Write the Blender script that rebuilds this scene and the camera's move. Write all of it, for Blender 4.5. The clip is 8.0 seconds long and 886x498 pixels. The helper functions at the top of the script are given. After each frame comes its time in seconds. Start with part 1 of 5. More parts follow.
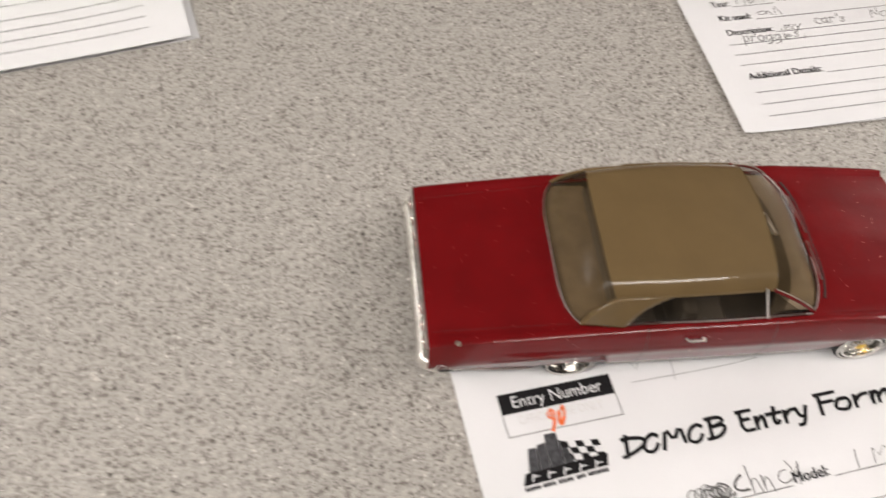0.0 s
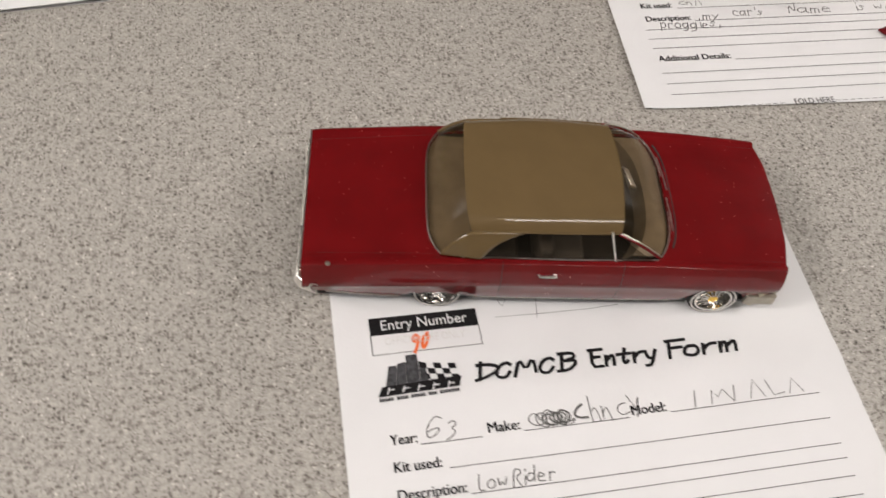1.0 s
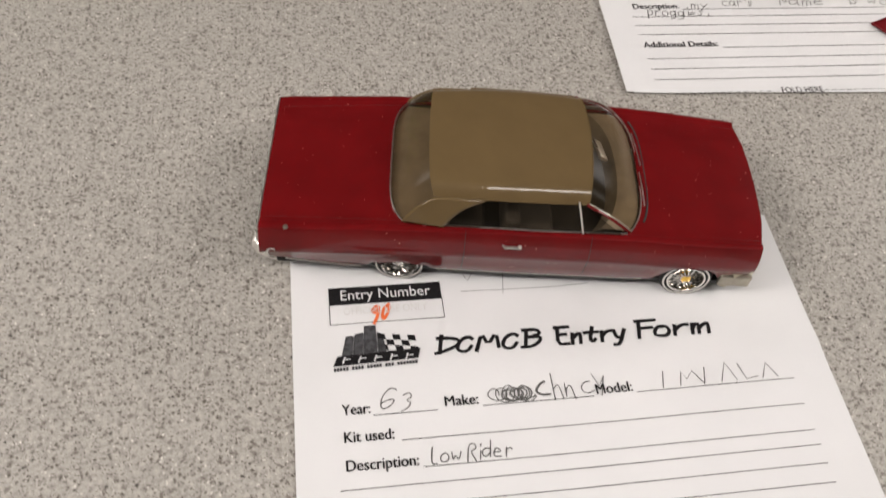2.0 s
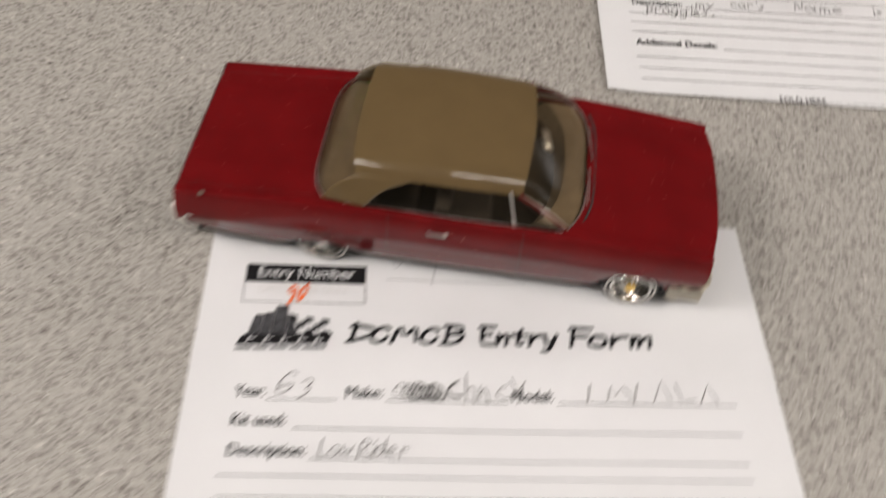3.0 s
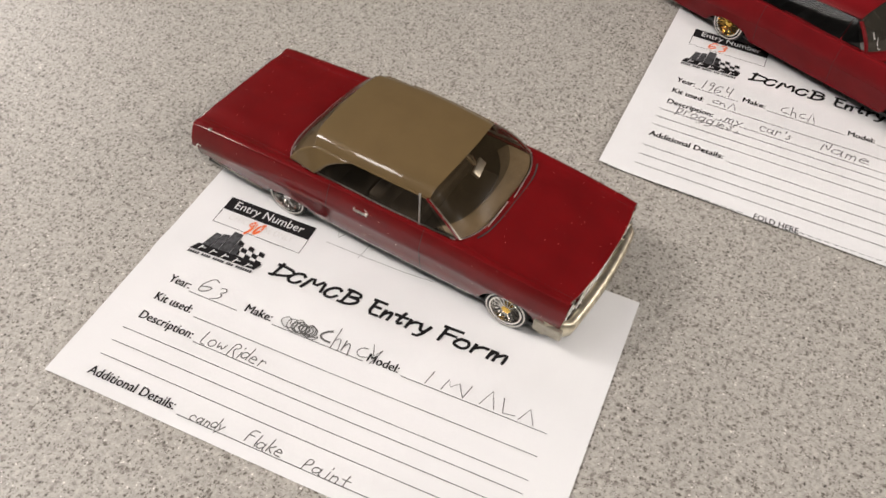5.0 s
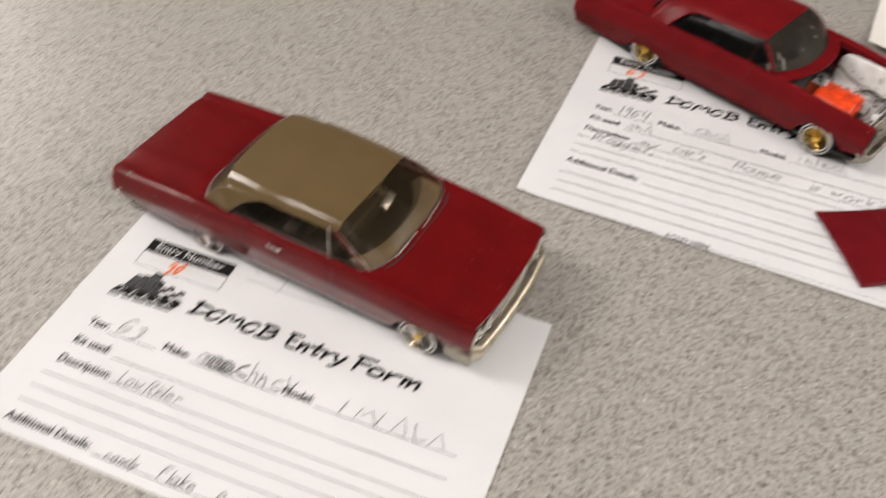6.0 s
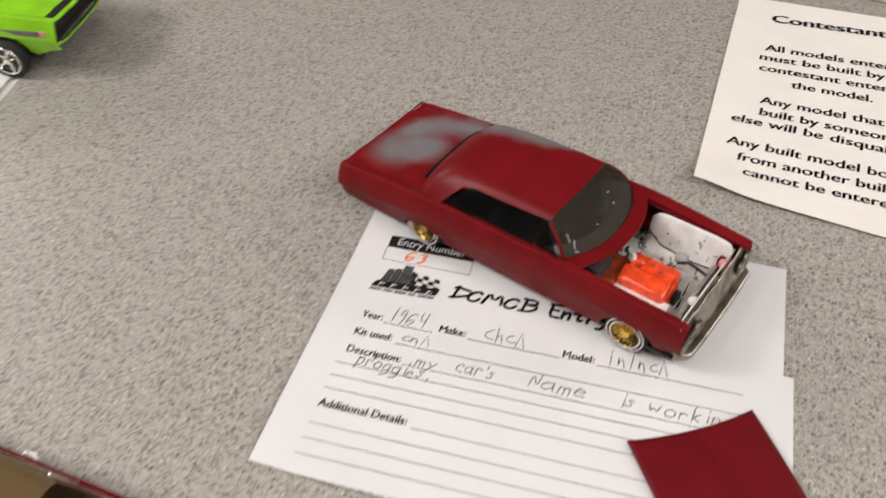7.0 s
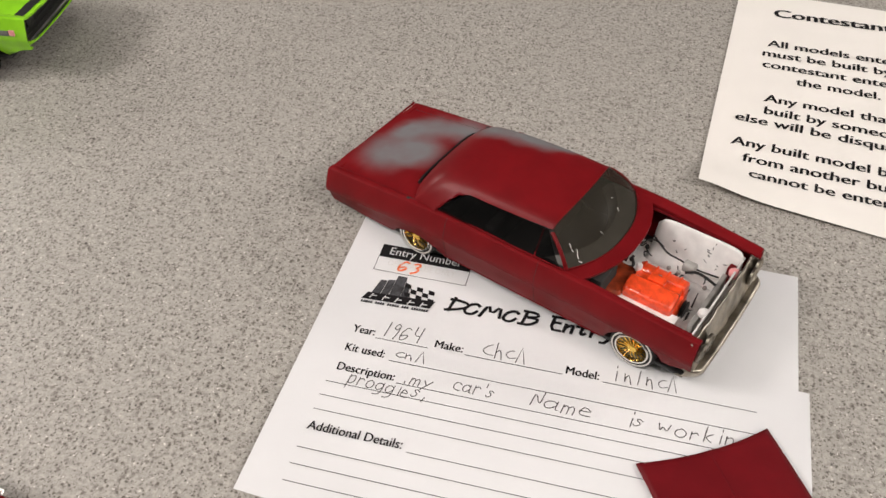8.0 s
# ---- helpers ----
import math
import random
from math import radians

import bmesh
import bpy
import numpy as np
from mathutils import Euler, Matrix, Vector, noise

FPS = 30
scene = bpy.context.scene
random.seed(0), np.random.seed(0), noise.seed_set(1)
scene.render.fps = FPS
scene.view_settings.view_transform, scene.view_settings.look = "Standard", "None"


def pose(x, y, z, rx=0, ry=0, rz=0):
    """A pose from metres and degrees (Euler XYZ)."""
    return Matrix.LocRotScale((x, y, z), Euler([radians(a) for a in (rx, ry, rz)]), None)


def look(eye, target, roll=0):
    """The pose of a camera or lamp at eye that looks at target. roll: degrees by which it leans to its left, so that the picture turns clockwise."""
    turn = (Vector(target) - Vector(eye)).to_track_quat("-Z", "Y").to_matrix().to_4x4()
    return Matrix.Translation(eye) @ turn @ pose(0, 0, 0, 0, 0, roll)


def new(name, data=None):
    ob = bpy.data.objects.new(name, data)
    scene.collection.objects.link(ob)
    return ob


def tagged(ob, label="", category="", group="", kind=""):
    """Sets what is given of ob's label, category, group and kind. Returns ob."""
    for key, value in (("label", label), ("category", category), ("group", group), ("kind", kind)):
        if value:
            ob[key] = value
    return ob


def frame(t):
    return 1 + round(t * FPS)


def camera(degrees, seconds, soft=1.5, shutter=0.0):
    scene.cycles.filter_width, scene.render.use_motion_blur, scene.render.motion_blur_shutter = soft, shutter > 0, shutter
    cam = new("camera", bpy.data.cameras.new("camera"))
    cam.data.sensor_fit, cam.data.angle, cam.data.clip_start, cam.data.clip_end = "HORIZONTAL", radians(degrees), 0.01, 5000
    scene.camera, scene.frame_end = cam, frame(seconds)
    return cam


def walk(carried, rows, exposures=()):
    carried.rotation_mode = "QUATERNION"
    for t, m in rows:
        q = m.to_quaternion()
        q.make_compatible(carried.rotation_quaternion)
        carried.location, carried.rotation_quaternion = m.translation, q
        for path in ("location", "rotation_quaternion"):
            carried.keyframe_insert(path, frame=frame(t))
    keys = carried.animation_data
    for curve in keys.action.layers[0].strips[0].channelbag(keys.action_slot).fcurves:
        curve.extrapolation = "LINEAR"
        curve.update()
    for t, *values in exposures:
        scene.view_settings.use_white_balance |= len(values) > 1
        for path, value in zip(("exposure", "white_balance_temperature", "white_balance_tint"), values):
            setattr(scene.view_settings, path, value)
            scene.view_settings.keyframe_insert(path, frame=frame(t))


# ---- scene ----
cam = camera(53.1, 8.0, soft=1.5, shutter=0.6)
PATH = [
    (0, (-0.05956, -0.01388, 1.05706), (0.03294, 0.25075, 0.64304), 6.99),
    (0.1, (-0.05506, -0.01987, 1.05240), (0.04060, 0.24855, 0.64155), 7.42),
    (0.3, (-0.03951, -0.02842, 1.05665), (0.04746, 0.23964, 0.64363), 6.52),
    (0.5, (-0.03237, -0.04496, 1.05936), (0.05901, 0.23067, 0.65232), 7.39),
    (1, (-0.00445, -0.07396, 1.06952), (0.06700, 0.20467, 0.66054), 6.66),
    (1.5, (0.01572, -0.08241, 1.06635), (0.07847, 0.20237, 0.66019), 6.26),
    (1.7, (0.01556, -0.08480, 1.05962), (0.08062, 0.20516, 0.65752), 6.69),
    (2.8, (0.03924, -0.10463, 1.02707), (0.09306, 0.19408, 0.62974), 8.15),
    (3, (0.07443, -0.08879, 1.02633), (0.09930, 0.21292, 0.62840), 5.59),
    (3.2, (0.0900, -0.0590, 1.0240), (0.1030, 0.2435, 0.6260), 6.4),
    (3.3, (0.09878, -0.04623, 1.02366), (0.10230, 0.25900, 0.62764), 6.61),
    (3.5, (0.11769, -0.02843, 1.02442), (0.09786, 0.27811, 0.62991), 5.89),
    (3.7, (0.13242, -0.02664, 1.03221), (0.09377, 0.27906, 0.63844), 6.01),
    (3.8, (0.1370, -0.0320, 1.0350), (0.09225, 0.2735, 0.6415), 6.4),
    (4, (0.16212, -0.05523, 1.04242), (0.08864, 0.25061, 0.65375), 4.74),
    (4.2, (0.17447, -0.07663, 1.04476), (0.08681, 0.22576, 0.65633), 5.02),
    (4.5, (0.19281, -0.11171, 1.04836), (0.09581, 0.19071, 0.66218), 6.21),
    (4.7, (0.20287, -0.12712, 1.05478), (0.10022, 0.17875, 0.67280), 6.19),
    (5.8, (0.24020, -0.13220, 1.06250), (0.12512, 0.18857, 0.69663), 3.91),
    (6, (0.24929, -0.12343, 1.06762), (0.13956, 0.20152, 0.70380), 3.54),
    (6.2, (0.25740, -0.10061, 1.08013), (0.15762, 0.22978, 0.71836), 3.52),
    (6.3, (0.2690, -0.0780, 1.0870), (0.1690, 0.24975, 0.7230), 2.6),
    (6.5, (0.29199, -0.03748, 1.08187), (0.18937, 0.29635, 0.72406), 0.63),
    (6.7, (0.30414, 0.00645, 1.07382), (0.20056, 0.34744, 0.72311), -1.03),
    (7, (0.30576, 0.05110, 1.06991), (0.21308, 0.39231, 0.71638), -1.15),
    (7.5, (0.30176, 0.06866, 1.05972), (0.21539, 0.41055, 0.70525), -0.98),
    (8, (0.29652, 0.07120, 1.05835), (0.21161, 0.41219, 0.70266), -0.76),
]
walk(cam, [(t, look(eye, target, roll)) for t, eye, target, roll in PATH], exposures=[(0, 0.65), (1, 0.46), (1.7, 0.47), (3, 0.41), (3.5, 0.56), (4, 0.67), (4.5, 0.65), (4.7, 0.61), (5.8, 0.59), (6, 0.57), (6.5, 0.52), (7, 0.61), (8, 0.65)])

# ---- light: a closed room with ceiling panels ----
TABLE = 0.74
CEIL = 2.75
world = bpy.data.worlds.new("room_air")
scene.world = world
world.use_nodes = True
world.node_tree.nodes["Background"].inputs[0].default_value = (1.0, 0.96, 0.93, 1)
world.node_tree.nodes["Background"].inputs[1].default_value = 0.06
PANELS = [(-1.0, -0.75, 0.58, 0.50, 7.0), (0.55, -0.75, 1.16, 0.30, 8.0), (-2.1, -0.35, 0.9, 0.9, 38.0), (2.3, -0.4, 0.9, 0.9, 23.0), (-4.1, 2.4, 1.16, 1.16, 78.0), (4.1, 2.2, 1.16, 1.16, 68.0)]
LAMP = (1.0, 0.93, 0.88)
for px, py, long, deep, watts in PANELS:
    lamp = bpy.data.lights.new("panel_lamp", "AREA")
    lamp.shape, lamp.size, lamp.size_y, lamp.energy, lamp.color = "RECTANGLE", long, deep, watts, LAMP
    new("panel_lamp", lamp).matrix_world = pose(px, py, CEIL - 0.035)


# ---- materials ----
def nodes_of(name):
    m = bpy.data.materials.new(name)
    m.use_nodes = True
    return m, m.node_tree.nodes, m.node_tree.links, m.node_tree.nodes["Principled BSDF"]


def plain(name, color, rough=0.5, metal=0.0, coat=0.0, vary=0.12, scale=60.0, bump=0.0, bump_scale=400.0, spec=0.5):
    """A surface with slow and fine variation of tone and a little relief."""
    m, n, l, p = nodes_of(name)
    tc = n.new("ShaderNodeTexCoord")
    slow = n.new("ShaderNodeTexNoise")
    slow.inputs["Scale"].default_value, slow.inputs["Detail"].default_value = scale, 5
    l.new(tc.outputs["Object"], slow.inputs["Vector"])
    ramp = n.new("ShaderNodeMapRange")
    ramp.inputs["From Min"].default_value, ramp.inputs["From Max"].default_value = 0.3, 0.7
    ramp.inputs["To Min"].default_value, ramp.inputs["To Max"].default_value = 1 - vary, 1 + vary
    l.new(slow.outputs["Fac"], ramp.inputs["Value"])
    mul = n.new("ShaderNodeVectorMath")
    mul.operation = "SCALE"
    mul.inputs[0].default_value = color
    l.new(ramp.outputs["Result"], mul.inputs["Scale"])
    l.new(mul.outputs["Vector"], p.inputs["Base Color"])
    p.inputs["Roughness"].default_value, p.inputs["Metallic"].default_value = rough, metal
    p.inputs["Coat Weight"].default_value, p.inputs["Coat Roughness"].default_value = coat, 0.04
    p.inputs["Specular IOR Level"].default_value = spec
    if bump:
        fine = n.new("ShaderNodeTexNoise")
        fine.inputs["Scale"].default_value, fine.inputs["Detail"].default_value = bump_scale, 4
        l.new(tc.outputs["Object"], fine.inputs["Vector"])
        b = n.new("ShaderNodeBump")
        b.inputs["Strength"].default_value, b.inputs["Distance"].default_value = bump, 0.0005
        l.new(fine.outputs["Fac"], b.inputs["Height"])
        l.new(b.outputs["Normal"], p.inputs["Normal"])
    return m


def laminate():
    """Grey-beige table laminate with dark and pale flecks about a millimetre wide."""
    m, n, l, p = nodes_of("speckled_laminate")
    tc = n.new("ShaderNodeTexCoord")
    warp = n.new("ShaderNodeTexNoise")
    warp.inputs["Scale"].default_value = 900
    l.new(tc.outputs["Object"], warp.inputs["Vector"])
    add = n.new("ShaderNodeVectorMath")
    add.operation = "MULTIPLY_ADD"
    l.new(warp.outputs["Color"], add.inputs[0])
    add.inputs[1].default_value = (0.0026, 0.0026, 0.0)
    l.new(tc.outputs["Object"], add.inputs[2])
    base = n.new("ShaderNodeTexNoise")
    base.inputs["Scale"].default_value, base.inputs["Detail"].default_value, base.inputs["Roughness"].default_value = 520, 6, 0.75
    l.new(tc.outputs["Object"], base.inputs["Vector"])
    tone = n.new("ShaderNodeValToRGB")
    tone.color_ramp.elements[0].position, tone.color_ramp.elements[0].color = 0.34, (0.262, 0.245, 0.222, 1)
    tone.color_ramp.elements[1].position, tone.color_ramp.elements[1].color = 0.62, (0.480, 0.456, 0.416, 1)
    l.new(base.outputs["Fac"], tone.inputs["Fac"])
    last = tone.outputs["Color"]
    for scale, share, reach, color in ((330, 0.34, 0.62, (0.200, 0.182, 0.160)), (560, 0.36, 0.62, (0.098, 0.084, 0.068)), (900, 0.40, 0.66, (0.120, 0.102, 0.084)), (760, 0.10, 0.46, (0.80, 0.77, 0.72)), (380, 0.12, 0.44, (0.050, 0.042, 0.034))):
        v = n.new("ShaderNodeTexVoronoi")
        v.voronoi_dimensions = "2D"
        v.inputs["Scale"].default_value = scale
        l.new(add.outputs["Vector"], v.inputs["Vector"])
        pick = n.new("ShaderNodeSeparateColor")
        l.new(v.outputs["Color"], pick.inputs["Color"])
        few = n.new("ShaderNodeMath")
        few.operation = "LESS_THAN"
        few.inputs[1].default_value = share
        l.new(pick.outputs["Red"], few.inputs[0])
        size = n.new("ShaderNodeMath")
        size.operation = "MULTIPLY"
        size.inputs[1].default_value = reach
        l.new(pick.outputs["Green"], size.inputs[0])
        near = n.new("ShaderNodeMapRange")
        near.interpolation_type = "SMOOTHSTEP"
        near.inputs["To Min"].default_value, near.inputs["To Max"].default_value = 1.25, 0.0
        l.new(v.outputs["Distance"], near.inputs["Value"])
        l.new(size.outputs["Value"], near.inputs["From Max"])
        fac = n.new("ShaderNodeMath")
        fac.operation = "MULTIPLY"
        l.new(few.outputs["Value"], fac.inputs[0])
        l.new(near.outputs["Result"], fac.inputs[1])
        mix = n.new("ShaderNodeMix")
        mix.data_type = "RGBA"
        l.new(fac.outputs["Value"], mix.inputs["Factor"])
        l.new(last, mix.inputs["A"])
        mix.inputs["B"].default_value = (*color, 1)
        last = mix.outputs["Result"]
    l.new(last, p.inputs["Base Color"])
    p.inputs["Roughness"].default_value = 0.42
    b = n.new("ShaderNodeBump")
    b.inputs["Strength"].default_value, b.inputs["Distance"].default_value = 0.15, 0.0002
    l.new(base.outputs["Fac"], b.inputs["Height"])
    l.new(b.outputs["Normal"], p.inputs["Normal"])
    return m


def paint(name, color, rough=0.3, coat=1.0, flakes=0.0, primer=(), satin=0.05, tone=0.13):
    """Model paint: a lacquer with orange peel, stray metal flakes, and primer patches where primer lists (x, y, z, radius)."""
    m, n, l, p = nodes_of(name)
    tc = n.new("ShaderNodeTexCoord")
    slow = n.new("ShaderNodeTexNoise")
    slow.inputs["Scale"].default_value, slow.inputs["Detail"].default_value = 70, 6
    l.new(tc.outputs["Object"], slow.inputs["Vector"])
    ramp = n.new("ShaderNodeValToRGB")
    ramp.color_ramp.elements[0].position, ramp.color_ramp.elements[0].color = 0.3, (*[c * (1 - tone) for c in color], 1)
    ramp.color_ramp.elements[1].position, ramp.color_ramp.elements[1].color = 0.7, (*[c * (1 + tone) for c in color], 1)
    l.new(slow.outputs["Fac"], ramp.inputs["Fac"])
    last = ramp.outputs["Color"]
    p.inputs["Roughness"].default_value, p.inputs["Coat Weight"].default_value, p.inputs["Coat Roughness"].default_value = rough, coat, satin
    p.inputs["Specular IOR Level"].default_value, p.inputs["Coat IOR"].default_value = 0.08, 1.45
    if flakes:
        v = n.new("ShaderNodeTexVoronoi")
        v.inputs["Scale"].default_value = 3200
        l.new(tc.outputs["Object"], v.inputs["Vector"])
        pick = n.new("ShaderNodeSeparateColor")
        l.new(v.outputs["Color"], pick.inputs["Color"])
        few = n.new("ShaderNodeMath")
        few.operation = "GREATER_THAN"
        few.inputs[1].default_value = 1 - flakes
        l.new(pick.outputs["Red"], few.inputs[0])
        mix = n.new("ShaderNodeMix")
        mix.data_type = "RGBA"
        l.new(few.outputs["Value"], mix.inputs["Factor"])
        l.new(last, mix.inputs["A"])
        mix.inputs["B"].default_value = (0.75, 0.30, 0.26, 1)
        last = mix.outputs["Result"]
        l.new(few.outputs["Value"], p.inputs["Metallic"])
    if primer:
        blotch = n.new("ShaderNodeTexNoise")
        blotch.inputs["Scale"].default_value, blotch.inputs["Detail"].default_value = 85, 3
        l.new(tc.outputs["Object"], blotch.inputs["Vector"])
        shift = n.new("ShaderNodeVectorMath")
        shift.operation = "MULTIPLY_ADD"
        l.new(blotch.outputs["Color"], shift.inputs[0])
        shift.inputs[1].default_value = (0.007, 0.007, 0.0)
        l.new(tc.outputs["Object"], shift.inputs[2])
        total = None
        for x, y, z, radius in primer:
            d = n.new("ShaderNodeVectorMath")
            d.operation = "DISTANCE"
            l.new(shift.outputs["Vector"], d.inputs[0])
            d.inputs[1].default_value = (x, y, z)
            soft = n.new("ShaderNodeMapRange")
            soft.interpolation_type = "SMOOTHSTEP"
            soft.inputs["From Min"].default_value, soft.inputs["From Max"].default_value = radius * 0.15, radius * 1.4
            soft.inputs["To Min"].default_value, soft.inputs["To Max"].default_value = 1, 0
            l.new(d.outputs["Value"], soft.inputs["Value"])
            if total is None:
                total = soft.outputs["Result"]
            else:
                top = n.new("ShaderNodeMath")
                top.operation, top.use_clamp = "ADD", True
                l.new(total, top.inputs[0])
                l.new(soft.outputs["Result"], top.inputs[1])
                total = top.outputs["Value"]
        uneven = n.new("ShaderNodeMapRange")
        uneven.inputs["From Min"].default_value, uneven.inputs["From Max"].default_value = 0.3, 0.6
        uneven.inputs["To Min"].default_value, uneven.inputs["To Max"].default_value = 0.84, 1.0
        l.new(blotch.outputs["Fac"], uneven.inputs["Value"])
        cover = n.new("ShaderNodeMath")
        cover.operation = "MULTIPLY"
        l.new(total, cover.inputs[0])
        l.new(uneven.outputs["Result"], cover.inputs[1])
        mix = n.new("ShaderNodeMix")
        mix.data_type = "RGBA"
        l.new(cover.outputs["Value"], mix.inputs["Factor"])
        l.new(last, mix.inputs["A"])
        mix.inputs["B"].default_value = (0.175, 0.172, 0.178, 1)
        last = mix.outputs["Result"]
    l.new(last, p.inputs["Base Color"])
    peel = n.new("ShaderNodeTexNoise")
    peel.inputs["Scale"].default_value, peel.inputs["Detail"].default_value = 260, 3
    l.new(tc.outputs["Object"], peel.inputs["Vector"])
    b = n.new("ShaderNodeBump")
    b.inputs["Strength"].default_value, b.inputs["Distance"].default_value = 0.12, 0.0006
    l.new(peel.outputs["Fac"], b.inputs["Height"])
    l.new(b.outputs["Normal"], p.inputs["Normal"])
    l.new(b.outputs["Normal"], p.inputs["Coat Normal"])
    return m


def glass(name, tint, gloss=0.06, haze=0.0, veil_color=(0.2, 0.2, 0.2), ior=1.32):
    """A thin clear moulding: what is behind it shows, tinted, under a diffuse veil painted in for haze and the
    reflected room, and a Fresnel gloss.
    """
    m, n, l, p = nodes_of(name)
    n.remove(p)
    clear, shine, mix, fres = (n.new("ShaderNode" + k) for k in ("BsdfTransparent", "BsdfGlossy", "MixShader", "Fresnel"))
    clear.inputs["Color"].default_value = (*tint, 1)
    shine.inputs["Roughness"].default_value = gloss
    fres.inputs["IOR"].default_value = ior
    l.new(fres.outputs["Fac"], mix.inputs["Fac"])
    film, veil = n.new("ShaderNodeBsdfDiffuse"), n.new("ShaderNodeMixShader")
    film.inputs["Color"].default_value = (*veil_color, 1)
    veil.inputs["Fac"].default_value = haze
    l.new(clear.outputs["BSDF"], veil.inputs[1])
    l.new(film.outputs["BSDF"], veil.inputs[2])
    l.new(veil.outputs["Shader"], mix.inputs[1])
    l.new(shine.outputs["BSDF"], mix.inputs[2])
    l.new(mix.outputs["Shader"], n["Material Output"].inputs["Surface"])
    return m


def glow(name, color, strength):
    m, n, l, p = nodes_of(name)
    p.inputs["Base Color"].default_value = (0.8, 0.8, 0.78, 1)
    p.inputs["Emission Color"].default_value, p.inputs["Emission Strength"].default_value = (*color, 1), strength
    return m


LAMINATE = laminate()
EDGE = plain("dark_edge_band", (0.05, 0.048, 0.045), 0.5, bump=0.1)
# unseen walls and ceiling, added dark so that car paint reflects little of them
WALL = plain("darkened_wall", (0.20, 0.185, 0.17), 0.8, vary=0.05, scale=3, bump=0.1)
CEILING = plain("darkened_ceiling", (0.22, 0.215, 0.205), 0.9, vary=0.06, scale=40, bump=0.3)
CARPET = plain("floor_carpet", (0.16, 0.15, 0.15), 0.95, vary=0.3, scale=90, bump=0.6)
STEEL = plain("grey_steel", (0.3, 0.3, 0.31), 0.4, 0.9)
DIFFUSER = glow("lamp_diffuser", LAMP, 3.0)
PAPER = plain("white_paper", (0.73, 0.73, 0.735), 0.85, vary=0.025, scale=22, bump=0.12, bump_scale=700, spec=0.2)
CREAM = plain("cream_paper", (0.82, 0.79, 0.745), 0.85, vary=0.025, scale=22, bump=0.12, bump_scale=700, spec=0.2)
INK = plain("printed_ink", (0.011, 0.010, 0.011), 0.75, vary=0.3, scale=900, spec=0.15)
FAINT = plain("faint_print", (0.67, 0.66, 0.65), 0.8, vary=0.1, scale=900)
GREYINK = plain("grey_print", (0.060, 0.060, 0.064), 0.75, vary=0.5, scale=500, spec=0.15)
PENCIL = plain("pencil_line", (0.10, 0.098, 0.095), 0.6, vary=0.5, scale=1500)
MARKER = plain("orange_marker", (0.85, 0.17, 0.045), 0.6, vary=0.2, scale=500)
CHROME = plain("chrome_plating", (0.78, 0.76, 0.72), 0.12, 1.0, vary=0.08, scale=150, bump=0.1, bump_scale=300)
SATIN = plain("satin_chrome", (0.56, 0.51, 0.39), 0.40, 1.0, vary=0.35, scale=160, bump=0.7, bump_scale=160)
DULL = plain("dull_plating", (0.37, 0.34, 0.28), 0.38, 0.85, vary=0.25, scale=180, bump=0.4, bump_scale=250)
TRIM = plain("brown_trim", (0.085, 0.066, 0.046), 0.7, vary=0.15, scale=150, bump=0.2)
FOIL = plain("bright_foil", (0.86, 0.84, 0.80), 0.34, 1.0, vary=0.15, scale=400, bump=0.3, bump_scale=500)
BRASS = plain("gold_plating", (0.86, 0.55, 0.12), 0.16, 1.0, vary=0.12, scale=300)
RUBBER = plain("tyre_rubber", (0.018, 0.018, 0.018), 0.75, vary=0.2, scale=300)
WHITEWALL = plain("whitewall_ring", (0.72, 0.70, 0.66), 0.6, vary=0.06, scale=300)
TAN = plain("tan_interior", (0.22, 0.165, 0.105), 0.7, vary=0.15, scale=150, bump=0.2)
DARK = plain("dark_interior", (0.03, 0.028, 0.026), 0.75, vary=0.2, scale=150, bump=0.2)
BLACK = plain("black_plastic", (0.012, 0.012, 0.012), 0.45, vary=0.2, scale=200)
WHITEPL = plain("white_plastic", (0.80, 0.78, 0.76), 0.45, vary=0.12, scale=140, bump=0.15)
GREYPL = plain("grey_plastic", (0.33, 0.32, 0.30), 0.5, vary=0.25, scale=160, bump=0.2)
PALEPL = plain("pale_grey_plastic", (0.64, 0.62, 0.60), 0.5, vary=0.3, scale=160, bump=0.2)
ORANGE = plain("orange_engine_enamel", (0.80, 0.068, 0.014), 0.34, coat=0.5, vary=0.34, scale=230, bump=0.3, bump_scale=420)
SOOTY = plain("sooty_orange_enamel", (0.26, 0.035, 0.008), 0.45, vary=0.5, scale=220, bump=0.4, bump_scale=300)
PINK = plain("pink_paint_spot", (0.75, 0.30, 0.30), 0.5)
LENS_RED = plain("red_lens", (0.45, 0.02, 0.015), 0.2, coat=1.0)
CANDY = paint("candy_red_lacquer", (0.132, 0.0046, 0.0058), coat=0.75, flakes=0.0007)
GOLDTOP = paint("gold_brown_lacquer", (0.132, 0.089, 0.040), rough=0.36, coat=1.0, tone=0.06)
PATCHY = paint("red_over_grey_primer", (0.160, 0.0060, 0.0085), rough=0.5, coat=0.18, satin=0.28, primer=((-0.088, -0.006, 0.031, 0.016), (-0.074, 0.002, 0.031, 0.013), (-0.082, 0.024, 0.031, 0.012), (-0.064, 0.030, 0.032, 0.012), (-0.092, 0.014, 0.031, 0.009), (-0.041, 0.024, 0.046, 0.011), (-0.028, 0.026, 0.050, 0.011), (-0.015, 0.027, 0.050, 0.010), (-0.004, 0.029, 0.050, 0.006)))
CRUMPLED = plain("crumpled_plating", (0.33, 0.30, 0.25), 0.38, 1.0, vary=0.5, scale=110, bump=1.0, bump_scale=90)
